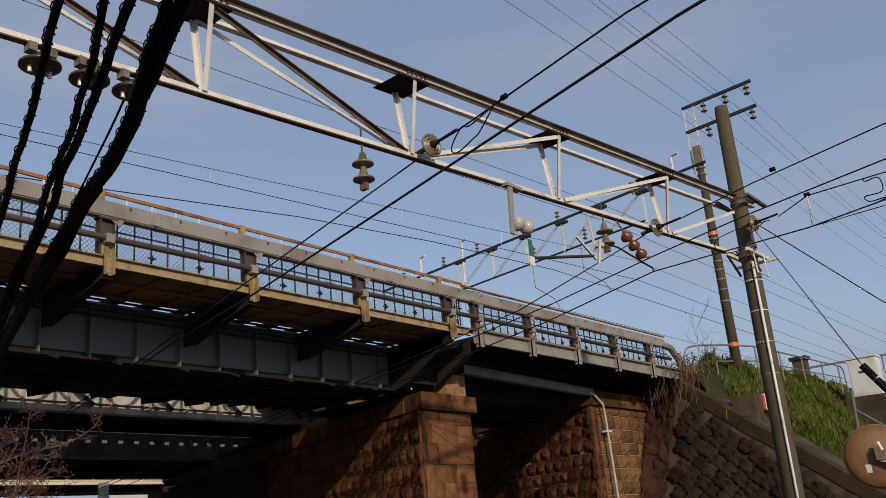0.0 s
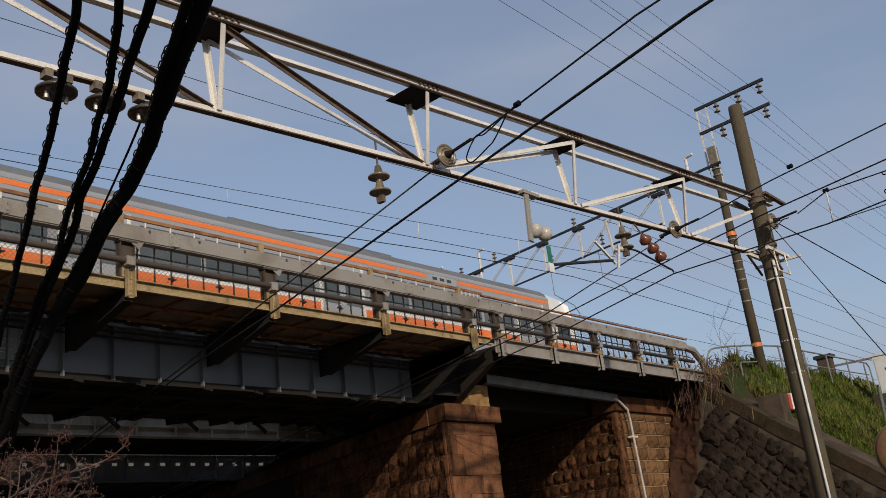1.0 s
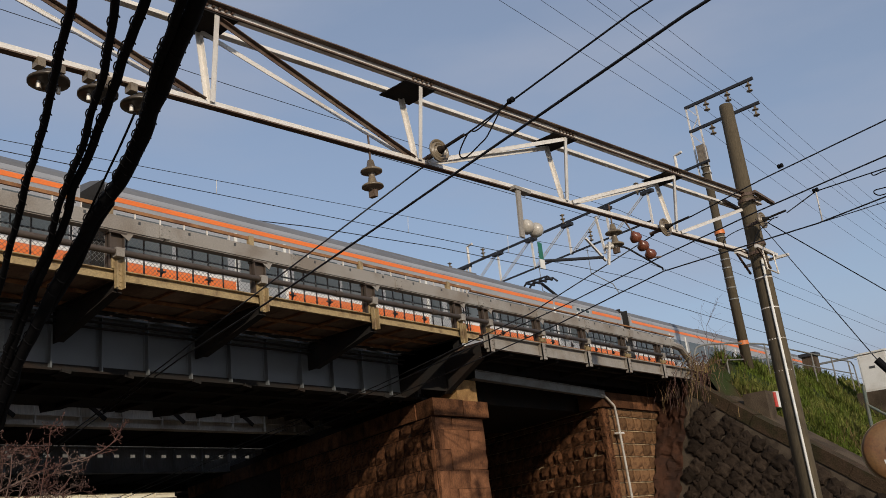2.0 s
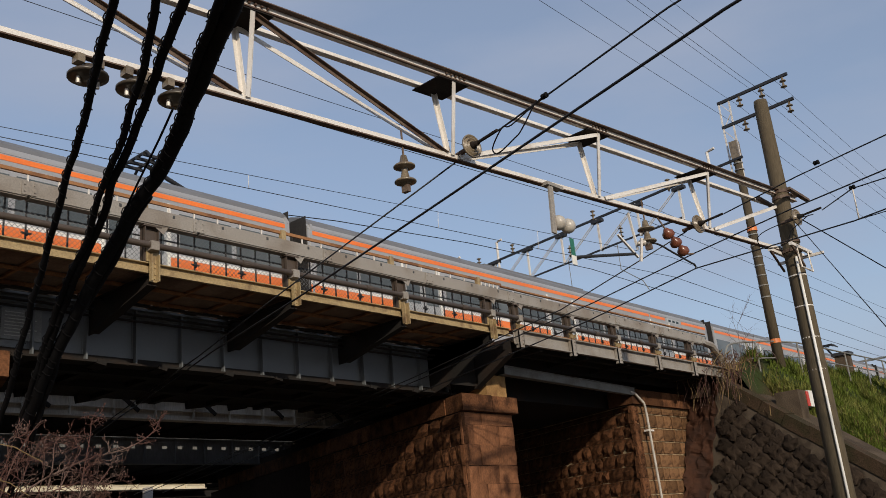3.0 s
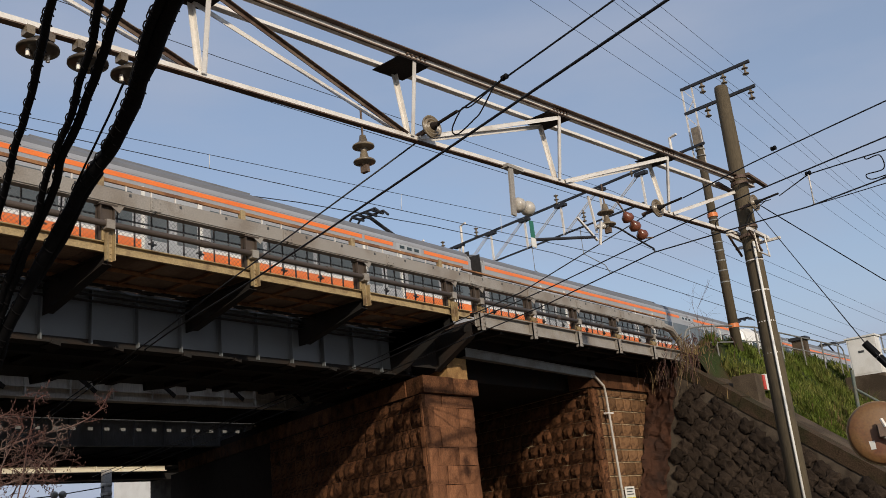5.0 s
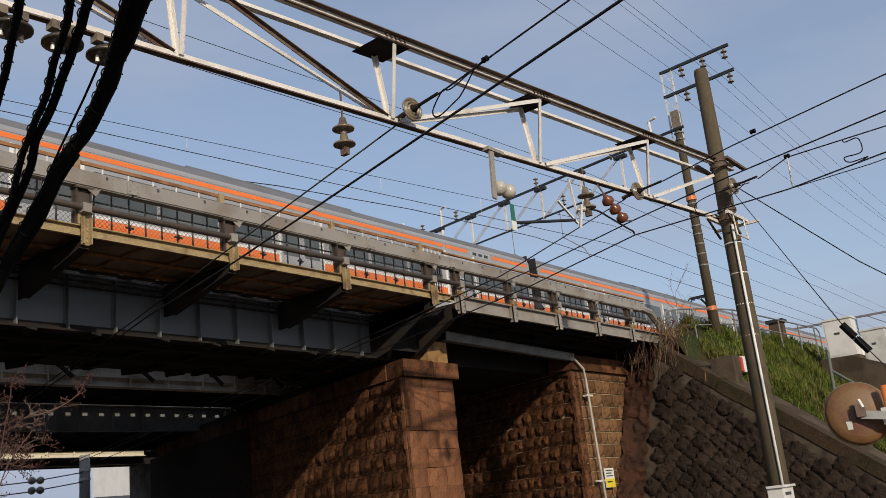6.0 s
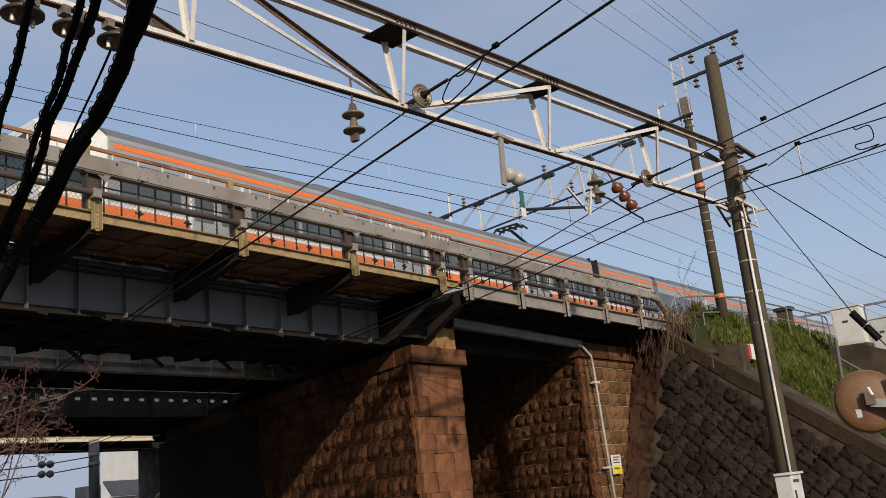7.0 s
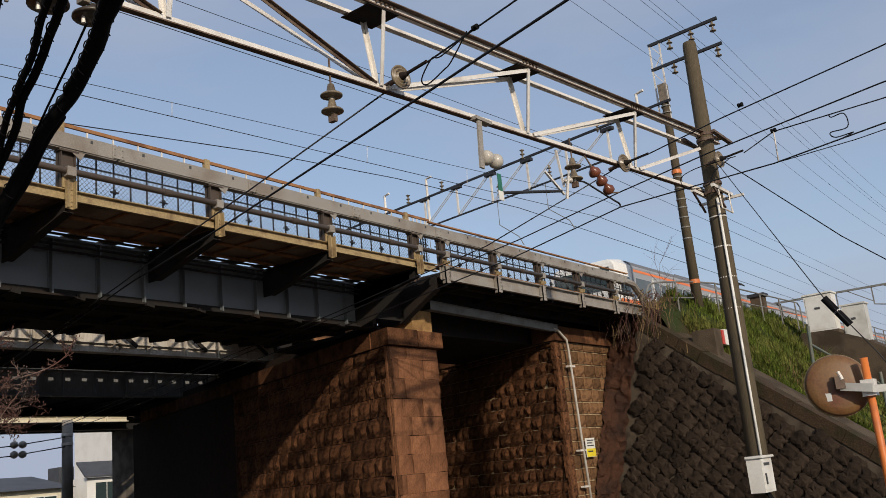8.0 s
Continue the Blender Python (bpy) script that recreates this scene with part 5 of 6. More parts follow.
CABLES = {
    "a": (0.03, [(1.72, 2.62, 5.11), (2.7, 4.92, 5.16), (2.9, 5.39, 5.17), (3.09, 5.86, 5.14), (3.3, 6.38, 5.06), (3.48, 6.92, 4.94), (3.64, 7.4, 4.79), (3.84, 7.98, 4.58), (4.02, 8.57, 4.32), (4.19, 9.16, 4.01), (4.26, 9.41, 3.87), (4.57, 10.51, 3.25), (5.19, 13.14, 1.85)]),
    "b": (0.029, [(1.75, 2.57, 5.14), (2.93, 4.78, 5.19), (3.17, 5.23, 5.2), (3.41, 5.79, 5.16), (3.66, 6.41, 5.05), (3.8, 6.91, 4.92), (3.95, 7.35, 4.78), (4.08, 7.74, 4.63), (4.19, 8.26, 4.42), (4.36, 8.96, 4.07), (4.47, 9.36, 3.85), (4.77, 10.47, 3.24), (5.39, 13.14, 1.84)]),
    "c": (0.036, [(2.15, 2.37, 5.16), (3.07, 4.69, 5.2), (3.28, 5.22, 5.21), (3.53, 5.84, 5.15), (3.72, 6.38, 5.06), (3.87, 6.88, 4.93), (4.05, 7.41, 4.75), (4.18, 7.92, 4.55), (4.28, 8.38, 4.35), (4.4, 8.89, 4.1), (4.5, 9.29, 3.88), (4.78, 10.4, 3.27), (5.4, 13.14, 1.87)]),
    "d": (0.062, [(2.35, 2.2, 5.23), (3.35, 4.49, 5.23), (3.6, 5.06, 5.23), (3.8, 5.6, 5.18), (3.99, 6.08, 5.1), (4.13, 6.54, 4.99), (4.17, 6.93, 4.88), (4.26, 7.41, 4.72), (4.36, 7.94, 4.51), (4.46, 8.52, 4.25), (4.54, 9.1, 3.96), (4.6, 9.41, 3.79), (4.82, 10.53, 3.17), (5.44, 13.14, 1.77)]),
    "e": (0.036, [(2.25, 2.26, 5.17), (3.26, 4.55, 5.22), (3.45, 4.98, 5.23), (3.67, 5.45, 5.2), (3.79, 5.73, 5.16), (3.96, 6.11, 5.09), (4.09, 6.62, 4.97)]),
    "f": (0.036, [(4.23, 6.9, 4.88), (4.27, 7.2, 4.79), (4.4, 7.74, 4.58), (4.48, 8.28, 4.35), (4.53, 8.94, 4.05), (4.65, 9.39, 3.79), (4.94, 10.49, 3.16), (5.56, 13.14, 1.76)]),
}


for key, (r, pts) in CABLES.items():
    path = [p + noise.noise_vector(p * 2.6 + Vector((r * 90, 0, 0))) * 0.02 for p in flowing(pts, 11)]
    ob = wire(path, r, BUNDLE, "communication cables", "cable", CABLE, 10)
    lift = Vector((0.02, 0.0, 0.05 + r * 0.3))
    part("messenger", tube(bmesh.new(), [p + lift for p in path], 0.009, 6), CABLE, ob)
    for i in range(3, len(path) - 3, 4):
        d, s, u = axes(path[i], path[i + 1])
        c = path[i] + u * 0.006
        pts2 = [c + (s * math.cos(t) + u * math.sin(t)) * (r + 0.008) + d * 0.02 * t for t in [k * math.pi / 5 for k in range(9)]]
        part("hanger_ring", tube(bmesh.new(), pts2, 0.006, 5), CABLE, ob)
wire(flowing([(3.75, 5.79, 5.16), (3.88, 6.19, 5.08), (3.99, 6.57, 4.99), (4.12, 7.05, 4.85), (4.29, 7.68, 4.62)]), 0.01, "thin black drop wire beside the cables", "communication cables", "drop_wire", CABLE)

# ---- upper line: second pole, portal beam and wires ----
P2 = Vector((30.0, 11.15, 0))
pole2 = thing("line_pole", "slim brown concrete line pole with steel bands on the embankment", "pole", P2)
smooth(part("shaft", lathe(bmesh.new(), (0, 0, 5.6), (0, 0, 1), [(0, 0.175), (8.0, 0.13), (8.05, 0.11)], 18), POLE_CONCRETE, pole2))
for z in (8.6, 9.0, 9.35, 9.7, 10.0, 10.4, 10.8, 13.2, 13.45):
    part("band", lathe(bmesh.new(), (0, 0, z), (0, 0, 1), [(0, 0.168), (0.04, 0.168)], 16), STEEL_GREY, pole2)
for z in (7.05, 10.95):
    part("band", lathe(bmesh.new(), (0, 0, z), (0, 0, 1), [(0, 0.176), (0.14, 0.174)], 16), ORANGE_POLE, pole2, "orange reflective band")
bm = bmesh.new()
for dy in (0.26, -0.12):
    bar(bm, (0, dy, 12.9), (0, dy, 15.9), 0.05, 0.05)
for k in range(5):
    bar(bm, (0, 0.26 if k % 2 else -0.12, 13.2 + k * 0.55), (0, -0.12 if k % 2 else 0.26, 13.75 + k * 0.55), 0.025, 0.025)
part("lattice", bm, GALV, pole2, "light lattice extension")
for z, y0, y1, ins in ((15.9, 0.3, -2.3, (-0.5, -1.31, -2.1)), (14.95, 0.3, -2.32, (-0.54, -2.14))):
    arm = part("crossarm", bar(bmesh.new(), (0, y0, z), (0, y1, z + 0.12), 0.09, 0.1), BLACK_STEEL, pole2, "dark crossarm")
    for y in ins:
        zz = z + (0.3 - y) * 0.046 - 0.05
        smooth(part("insulator", shed(bmesh.new(), (0, y, zz), (0, 0, -1), 0.42, 0.11, 2), PORCELAIN, arm))
        ob = wire(sag((-40, P2.y + y - 0.9, zz - 0.2), (30, P2.y + y, zz - 0.42), 0.5) + sag((30, P2.y + y, zz - 0.42), (85, P2.y + y + 0.3, zz - 0.2), 0.9), 0.0065, "thin feeder wire high along the upper line", "feeder wires")
part("switch", box(bmesh.new(), -0.14, 0.14, -0.14, 0.14, 13.66, 14.3), PORCELAIN, pole2)
portal = thing("portal_beam", "dark thin truss beam over the upper tracks", "gantry")


def on_portal(y, z, dx=0.0):
    return Vector((30 + 0.136 * (y - 11.9) + dx, y, z))


part("chord", bar(bmesh.new(), on_portal(10.9, 13.62), on_portal(28.5, 13.42), 0.08, 0.08), BLACK_STEEL, portal)
part("chord", bar(bmesh.new(), on_portal(13.6, 12.3), on_portal(23.2, 12.15), 0.06, 0.06), BLACK_STEEL, portal)
for k in range(6):
    y = 13.6 + 1.92 * k
    part("upright", bar(bmesh.new(), on_portal(y, 12.2), on_portal(y, 13.5), 0.07, 0.07), GALV, portal)
    part("cap", bar(bmesh.new(), on_portal(y - 0.25, 13.42), on_portal(y + 0.25, 13.42), 0.2, 0.12), BLACK_STEEL, portal)
    if k < 5:
        for dx in (-0.06, 0.06):
            part("brace", bar(bmesh.new(), on_portal(y, 13.5, dx), on_portal(y + 1.92, 12.2, dx), 0.025, 0.025), GALV, portal)
for y, low in ((23.0, 12.3), (25.7, 12.9), (12.2, 13.6)):
    part("rod", tube(bmesh.new(), [on_portal(y, low), on_portal(y, 14.3), on_portal(y - 0.3, 14.35)], 0.055, 8), GALV, portal)
for y in (14.0, 17.6, 22.1, 24.2, 26.9):
    smooth(part("insulator", shed(bmesh.new(), on_portal(y, 13.45), (0, 0, 1), 0.5, 0.1, 3), PORCELAIN, portal))
for y in (16.4, 19.0):
    smooth(part("insulator", shed(bmesh.new(), on_portal(y, 12.9), (0, 0, -1), 0.5, 0.09, 3), PORCELAIN, portal))
for y in (15.77, 18.25, 22.2):
    bm = tube(bmesh.new(), [on_portal(y + 0.9, 12.3), on_portal(y + 0.9, 11.2), on_portal(y, 10.5), on_portal(y - 0.2, 10.1)], 0.018, 6)
    part("registration_arm", bm, STEEL_GREY, portal)
HI = "thin overhead wire above the upper track"
PAIR = ((11.9, 17.5, 11.0), (25.6, 15.2, 11.0), (11.9, 17.5, 10.67), (25.5, 15.2, 10.35))
a, b, c, d = (Vector(p) for p in PAIR)
wire([a + (a - b) * 1.6, a, b, b + (b - a) * 0.35, (82, 15.8, 11.3), (160, 15.8, 11.3)], 0.0075, HI, "upper line wires")
wire([c + (c - d) * 1.6, c, d, d + (d - c) * 0.35, (82, 15.8, 10.4), (160, 15.8, 10.4)], 0.0095, HI, "upper line wires")
for k in (-0.75, -0.32, 0.115, 0.555, 0.85):
    wire([a.lerp(b, k), c.lerp(d, k)], 0.008, "pale dropper between two line wires", "droppers", "dropper", GALV)
wire([(-12, 18.2, 7.6), (0, 18.2, 8.9), (12.37, 18.2, 10.31), (17.3, 18.2, 10.87), (23.3, 18.2, 11.34), (31, 18.2, 11.7), (82, 18.2, 11.4)], 0.013, HI, "upper line wires")
wire([(-20, 20.6, 13.2), (14.97, 17.14, 13.0), (27.2, 15.96, 13.0), (31, 15.6, 13.0), (82, 15.6, 12.6)], 0.010, HI, "upper line wires")
wire([(-20, 18.6, 13.3), (13.0, 16.04, 13.0), (19.9, 15.47, 13.0), (30, 14.7, 13.0), (82, 15.0, 12.8)], 0.008, HI, "upper line wires")
wire([(-20, 22.2, 10.1), (30.9, 18.2, 10.1), (82, 18.2, 10.1)], 0.009, HI, "upper line wires")

# a second portal far along the line, and the post and rail on the slope's edge
portal2 = thing("portal_beam", "grey overhead line beam far along the upper line", "gantry")
part("chord", bar(bmesh.new(), (70, 6.0, 11.6), (70, 24, 11.72), 0.14, 0.14), STEEL_GREY, portal2)
part("leg", bar(bmesh.new(), (70, 24, 5.0), (70, 24, 12.2), 0.3, 0.3), STEEL_GREY, portal2)
for y in (8.6, 11.0, 13.4, 15.8):
    part("hanger", bar(bmesh.new(), (70, y, 11.6), (70, y, 10.4), 0.08, 0.08), STEEL_GREY, portal2)
    part("brace", bar(bmesh.new(), (70, y, 10.6), (70, y + 1.6, 11.6), 0.06, 0.06), STEEL_GREY, portal2)
    part("arm", tube(bmesh.new(), flowing([(70, y - 1.0, 10.2), (70, y - 1.6, 10.3), (70, y - 1.8, 9.7), (70, y - 1.4, 9.3)], 4), 0.045, 6), STEEL_GREY, portal2)
    part("arm", tube(bmesh.new(), [(70, y, 10.4), (70, y - 1.0, 10.2)], 0.045, 6), STEEL_GREY, portal2)
guard = thing("slope_rail", "weathered green-grey post with a sloping hand rail beside the concrete apron", "handrail")
part("post", tube(bmesh.new(), [(31, 8.13, 3.2), (31, 8.05, 5.15)], 0.055, 10), STEEL_GREEN, guard)
part("post", tube(bmesh.new(), [(31, 6.2, 1.2), (31, 6.2, 3.4)], 0.055, 10), STEEL_GREEN, guard)
part("rail", tube(bmesh.new(), [(31, 8.11, 4.59), (31, 6.15, 2.95), (31, 4.6, 1.7)], 0.04, 10), STEEL_GREEN, guard)
# ---- embankment fence, cabinets, grass ----
fence = thing("pipe_fence", "grey steel pipe fence along the embankment edge", "fence")
top = flowing([(27.6, 12.0, 6.2), (27.7, 11.9, 6.75), (28.0, 11.75, 6.98), (29.4, 11.25, 7.08), (31.2, 10.9, 7.15)], 5)
part("rail", tube(bmesh.new(), top + [(36, 10.9, 7.25), (41, 10.9, 7.35), (41.3, 10.9, 7.2), (41.4, 10.9, 6.3)], 0.03, 8), STEEL_GREY, fence)
part("rail", tube(bmesh.new(), [(28.6, 11.5, 6.5), (31.2, 10.9, 6.65), (41, 10.9, 6.85)], 0.024, 8), STEEL_GREY, fence)
for x, y, h in ((28.9, 11.4, 7.05), (31.2, 10.9, 7.15), (33.6, 10.9, 7.2), (36.0, 10.9, 7.25), (38.4, 10.9, 7.3), (40.6, 10.9, 7.35)):
    part("post", tube(bmesh.new(), [(x, y, 5.7), (x, y, h)], 0.03, 8), STEEL_GREY, fence)
fence2 = thing("steel_fence", "grey steel fence further along the line", "fence")
for k in range(16):
    x = 43 + k * 2.2
    part("post", box(bmesh.new(), x, x + 0.05, 10.6, 10.65, 5.8, 7.1), STEEL_GREY, fence2)
for z in (6.5, 7.15):
    part("rail", bar(bmesh.new(), (43, 10.63, z), (76, 10.63, z), 0.03, 0.04), STEEL_GREY, fence2)


def cabinet(x, y, z, w, d, h, material, label):
    ob = thing("relay_cabinet", label, "cabinet", (x, y, z), "trackside cabinets")
    part("body", box(bmesh.new(), 0, d, -w, 0, 0, h), material, ob)
    part("lid", box(bmesh.new(), -0.05, d + 0.05, -w - 0.05, 0.05, h, h + 0.06), material, ob)
    part("door", box(bmesh.new(), -0.015, -0.002, -w + 0.05, -0.05, 0.08, h - 0.08), material, ob)
    part("hinge_plate", box(bmesh.new(), -0.025, -0.016, -w * 0.55, -w * 0.35, h * 0.6, h * 0.66), INK, ob)
    part("base", box(bmesh.new(), -0.08, d + 0.08, -w - 0.08, 0.08, -1.2, 0), CONCRETE, ob)


cabinet(38, 9.85, 5.66, 1.05, 0.7, 1.45, BOX_WHITE, "tall white trackside relay cabinet with a small plate")
cabinet(38.6, 8.65, 5.1, 0.85, 0.6, 1.45, BOX_GREY, "grey-white trackside relay cabinet beside the taller one")
bm = bmesh.new()
rim = [(10.1, 3.0), (10.1, 5.66), (9.0, 5.64), (8.0, 5.2), (7.2, 4.7), (4.0, 2.6), (4.0, 1.0)]
lo = [bm.verts.new((37.7, y, z)) for y, z in rim]
hi = [bm.verts.new((41, y, z)) for y, z in rim]
bm.faces.new(lo)
bm.faces.new(hi[::-1])
for k in range(len(rim)):
    m = (k + 1) % len(rim)
    bm.faces.new((lo[k], hi[k], hi[m], lo[m]))
tagged(part("cabinet_plinth", bm, CONCRETE), "weathered concrete plinth wall under the cabinets", "plinth", kind="structure")
hut = thing("concrete_stub", "small grey concrete stub pillar beside the fence", "pillar")
part("body", box(bmesh.new(), 44, 44.5, 13.2, 13.8, 5.6, 8.4), CONCRETE, hut)
part("cap", box(bmesh.new(), 43.9, 44.6, 13.1, 13.9, 8.4, 8.55), BLACK_STEEL, hut)
trough = thing("cable_trough_block", "concrete block with red and white marker on the slope", "marker block")
part("block", box(bmesh.new(), 27.55, 28.15, 9.9, 10.6, 4.3, 5.16), CONCRETE, trough)
part("red_panel", box(bmesh.new(), 28.17, 28.36, 9.88, 10.15, 4.7, 5.14), RED_PAINT, trough)
part("white_panel", box(bmesh.new(), 28.38, 28.8, 9.88, 10.15, 4.7, 5.18), SIGN_WHITE, trough)


def grass(name, count, spread, height, material, label, seed, width=0.02):
    rnd = random.Random(seed)
    verts, faces = [], []
    for _ in range(count):
        x, y = spread(rnd)
        z = bank(x, y) - 0.03
        clump = noise.noise(Vector((x * 1.3, y * 1.3, 9)))
        if rnd.random() > 0.72 + clump:
            continue
        h = height * rnd.uniform(0.4, 1.2) * (0.55 + 1.3 * max(0, clump))
        a = rnd.uniform(0, 6.28)
        bow = rnd.uniform(0.2, 1.1)
        dx, dy = math.cos(a) * h * bow, math.sin(a) * h * bow
        px, py = -math.sin(a) * width, math.cos(a) * width
        n = len(verts)
        verts += [(x - px, y - py, z), (x + px, y + py, z), (x + dx * 0.4 + px * 0.8, y + dy * 0.4 + py * 0.8, z + h * 0.65), (x + dx * 0.4 - px * 0.8, y + dy * 0.4 - py * 0.8, z + h * 0.65), (x + dx, y + dy, z + h)]
        faces += [(n, n + 1, n + 2, n + 3), (n + 3, n + 2, n + 4)]
    me = bpy.data.meshes.new(name)
    me.from_pydata(verts, [], faces)
    me.materials.append(material)
    return tagged(new(name, me), label, "grass", kind="stuff")


def slope(rnd):
    x = 28.7 + 14 * rnd.random() ** 1.4
    return x, rnd.uniform(6.0, 12.3)


grass("grass", 42000, slope, 0.27, GRASS, "lush green grass on the embankment slope", 31)
grass("weed", 9000, lambda r: (28.6 + 9 * r.random(), r.gauss(10.0, 1.0)), 0.5, GRASS, "tall green weeds along the fence", 35, 0.015)
grass("dry_grass", 900, lambda r: (r.gauss(27.9, 0.5), r.gauss(11.6, 0.7)), 0.5, DRY_GRASS, "dry straw-coloured grass at the bridge end", 32, 0.012)
grass("dry_grass", 3200, lambda r: (28.9 + 9 * r.random(), r.gauss(8.0, 0.6)), 0.36, DRY_GRASS, "dry straw-coloured grass on the slope edge", 33, 0.012)
# roots and stems that hang over the wall head
ob = thing("creeper", "dead brown creeper stems hanging over the wall head", "creeper")
rnd = random.Random(41)
for k in range(95):
    y0 = rnd.gauss(11.9, 0.4)
    p = Vector((26.9 + rnd.uniform(-0.6, 1.6), y0, 5.8 + rnd.uniform(-0.1, 0.75)))
    pts = [p]
    for q in range(6):
        p = p + Vector((-0.1 + rnd.uniform(-0.1, 0.08), rnd.uniform(-0.16, 0.14), 0.1 - 0.09 * q + rnd.uniform(-0.1, 0.05)))
        pts.append(p)
    part("stem", tube(bmesh.new(), flowing(pts, 3), 0.012, 5, 0.004), DRY_GRASS if k % 4 == 0 else TWIG, ob)


def twigs(bm, p, d, length, r, depth, rnd, bend=0.25):
    """A branching bare twig; returns the places of its tips."""
    pts = [Vector(p)]
    d = Vector(d).normalized()
    n = 5
    tips = []
    for k in range(n):
        d = (d + Vector((rnd.uniform(-bend, bend), rnd.uniform(-bend, bend), rnd.uniform(-bend, bend)))).normalized()
        pts.append(pts[-1] + d * length / n)
        if depth > 0 and k > 0:
            for _ in range(1 + (rnd.random() < 0.5)):
                side = Vector((rnd.uniform(-1, 1), rnd.uniform(-1, 1), rnd.uniform(-0.6, 1))).normalized()
                tips += twigs(bm, pts[-1], d * 0.8 + side * 0.8, length * rnd.uniform(0.35, 0.6), r * 0.55, depth - 1, rnd, bend)
    tube(bm, pts, r, 5, r * 0.4)
    return tips + [pts[-1]]


ob = thing("sapling", "bare leafless sapling at the end of the bridge", "shrub")
rnd = random.Random(44)
bm = bmesh.new()
tips = twigs(bm, (29.2, 12.2, 5.9), (0.1, -0.1, 1), 1.9, 0.011, 2, rnd, 0.12)
part("branch", bm, TWIG, ob)

# ---- road mirror seen from behind ----
mirror = thing("traffic_mirror", "round traffic mirror seen from behind on an orange post", "traffic mirror")
c = Vector((11.19, 2.73, 2.14))
toward = Vector((-0.85, -0.35, 0.10)).normalized()
bm = lathe(bmesh.new(), c, toward, [(0.0, 0.335), (0.02, 0.348), (0.05, 0.325), (0.075, 0.245), (0.09, 0.11), (0.095, 0.002)], 40)
smooth(part("back_shell", bm, MIRROR_BACK, mirror, "brown metal back shell"))
smooth(part("rim", lathe(bmesh.new(), c - toward * 0.01, toward, [(-0.03, 0.325), (-0.03, 0.354), (0.02, 0.354), (0.025, 0.338)], 40), CREAM, mirror))
d, s, u = axes(c, c + toward)
bm = bmesh.new()
bar(bm, c + toward * 0.08, c + toward * 0.2, 0.1, 0.14)
part("mount", bm, GALV_RUST, mirror)
part("mount_bolt", tube(bmesh.new(), [c + toward * 0.2 + u * 0.03 - s * 0.03, c + toward * 0.2 + u * 0.12], 0.02, 8), GALV, mirror)
post_at = Vector((11.14, 2.39, 0))
bm = bmesh.new()
bar(bm, c + toward * 0.16 + Vector((0, 0, -0.04)), Vector((11.02, 2.33, 2.06)), 0.03, 0.09)
part("arm", bm, BOX_GREY, mirror)
part("arm", bar(bmesh.new(), (11.04, 2.34, 2.05), (11.15, 2.0, 2.04), 0.03, 0.08), BOX_GREY, mirror)
part("clamp", box(bmesh.new(), 11.06, 11.22, 2.32, 2.46, 1.98, 2.16), GALV, mirror)
smooth(part("post", tube(bmesh.new(), [(11.14, 2.39, 0), (11.14, 2.39, 2.4)], 0.042, 14), ORANGE_POLE, mirror, "orange painted post"))
part("label", box(bmesh.new(), 11.045, 11.05, 2.78, 2.86, 1.97, 2.06), SIGN_WHITE, mirror)

# ---- small warning sign on the abutment ----
sign = thing("warning_sign", "small white and yellow warning sign on the abutment", "sign")
part("plate", box(bmesh.new(), 24.42, 24.98, 13.06, 13.075, 1.72, 2.26), SIGN_WHITE, sign)
part("yellow_field", box(bmesh.new(), 24.43, 24.97, 13.052, 13.058, 1.73, 1.96), YELLOW, sign)
for k in range(3):
    part("lettering", box(bmesh.new(), 24.5, 24.9 - 0.08 * (k % 2), 13.052, 13.058, 2.03 + k * 0.075, 2.06 + k * 0.075), INK, sign)
part("lettering", box(bmesh.new(), 24.5, 24.8, 13.046, 13.05, 1.86, 1.9), INK, sign)

# ---- pole and lines under the far bridge, houses beyond ----
pole3 = thing("street_pole", "grey concrete utility pole beyond the underpass", "pole", (20.5, 33.0, 0))
smooth(part("shaft", lathe(bmesh.new(), (0, 0, 0), (0, 0, 1), [(0, 0.22), (5.05, 0.19)], 18), BEAM_GREY, pole3))
for z in (4.1, 4.45):
    part("band", lathe(bmesh.new(), (0, 0, z), (0, 0, 1), [(0, 0.215), (0.1, 0.215)], 16), GALV, pole3)
for z in (4.4, 4.05):
    wire([(20.33, 32.9, z), (18.2, 32.8, z - 0.27), (12.9, 32.6, z - 0.65)], 0.022, "dark wire from the pole in the underpass", "street wires")
    wire([(20.33, 32.9, z + 0.05), (24.8, 39.9, z - 1.5)], 0.022, "dark wire from the pole in the underpass", "street wires")
    for x in (18.6, 18.28):
        smooth(tagged(part("ball_insulator", lathe(bmesh.new(), (x, 32.8, z - 0.23), (0.3, -1, 0), [(-0.13, 0.03), (-0.09, 0.11), (0, 0.14), (0.09, 0.11), (0.13, 0.03)], 14), PORCELAIN_WHITE), "white ball insulator on a street wire", "insulator", "ball insulators"))
smooth(tagged(part("wire_ball", lathe(bmesh.new(), (22.2, 35.8, 3.81), (1, 0, 0), [(-0.17, 0.05), (-0.11, 0.15), (0, 0.19), (0.11, 0.15), (0.17, 0.05)], 14), CABLE), "black ball on a street wire", "wire ball"))


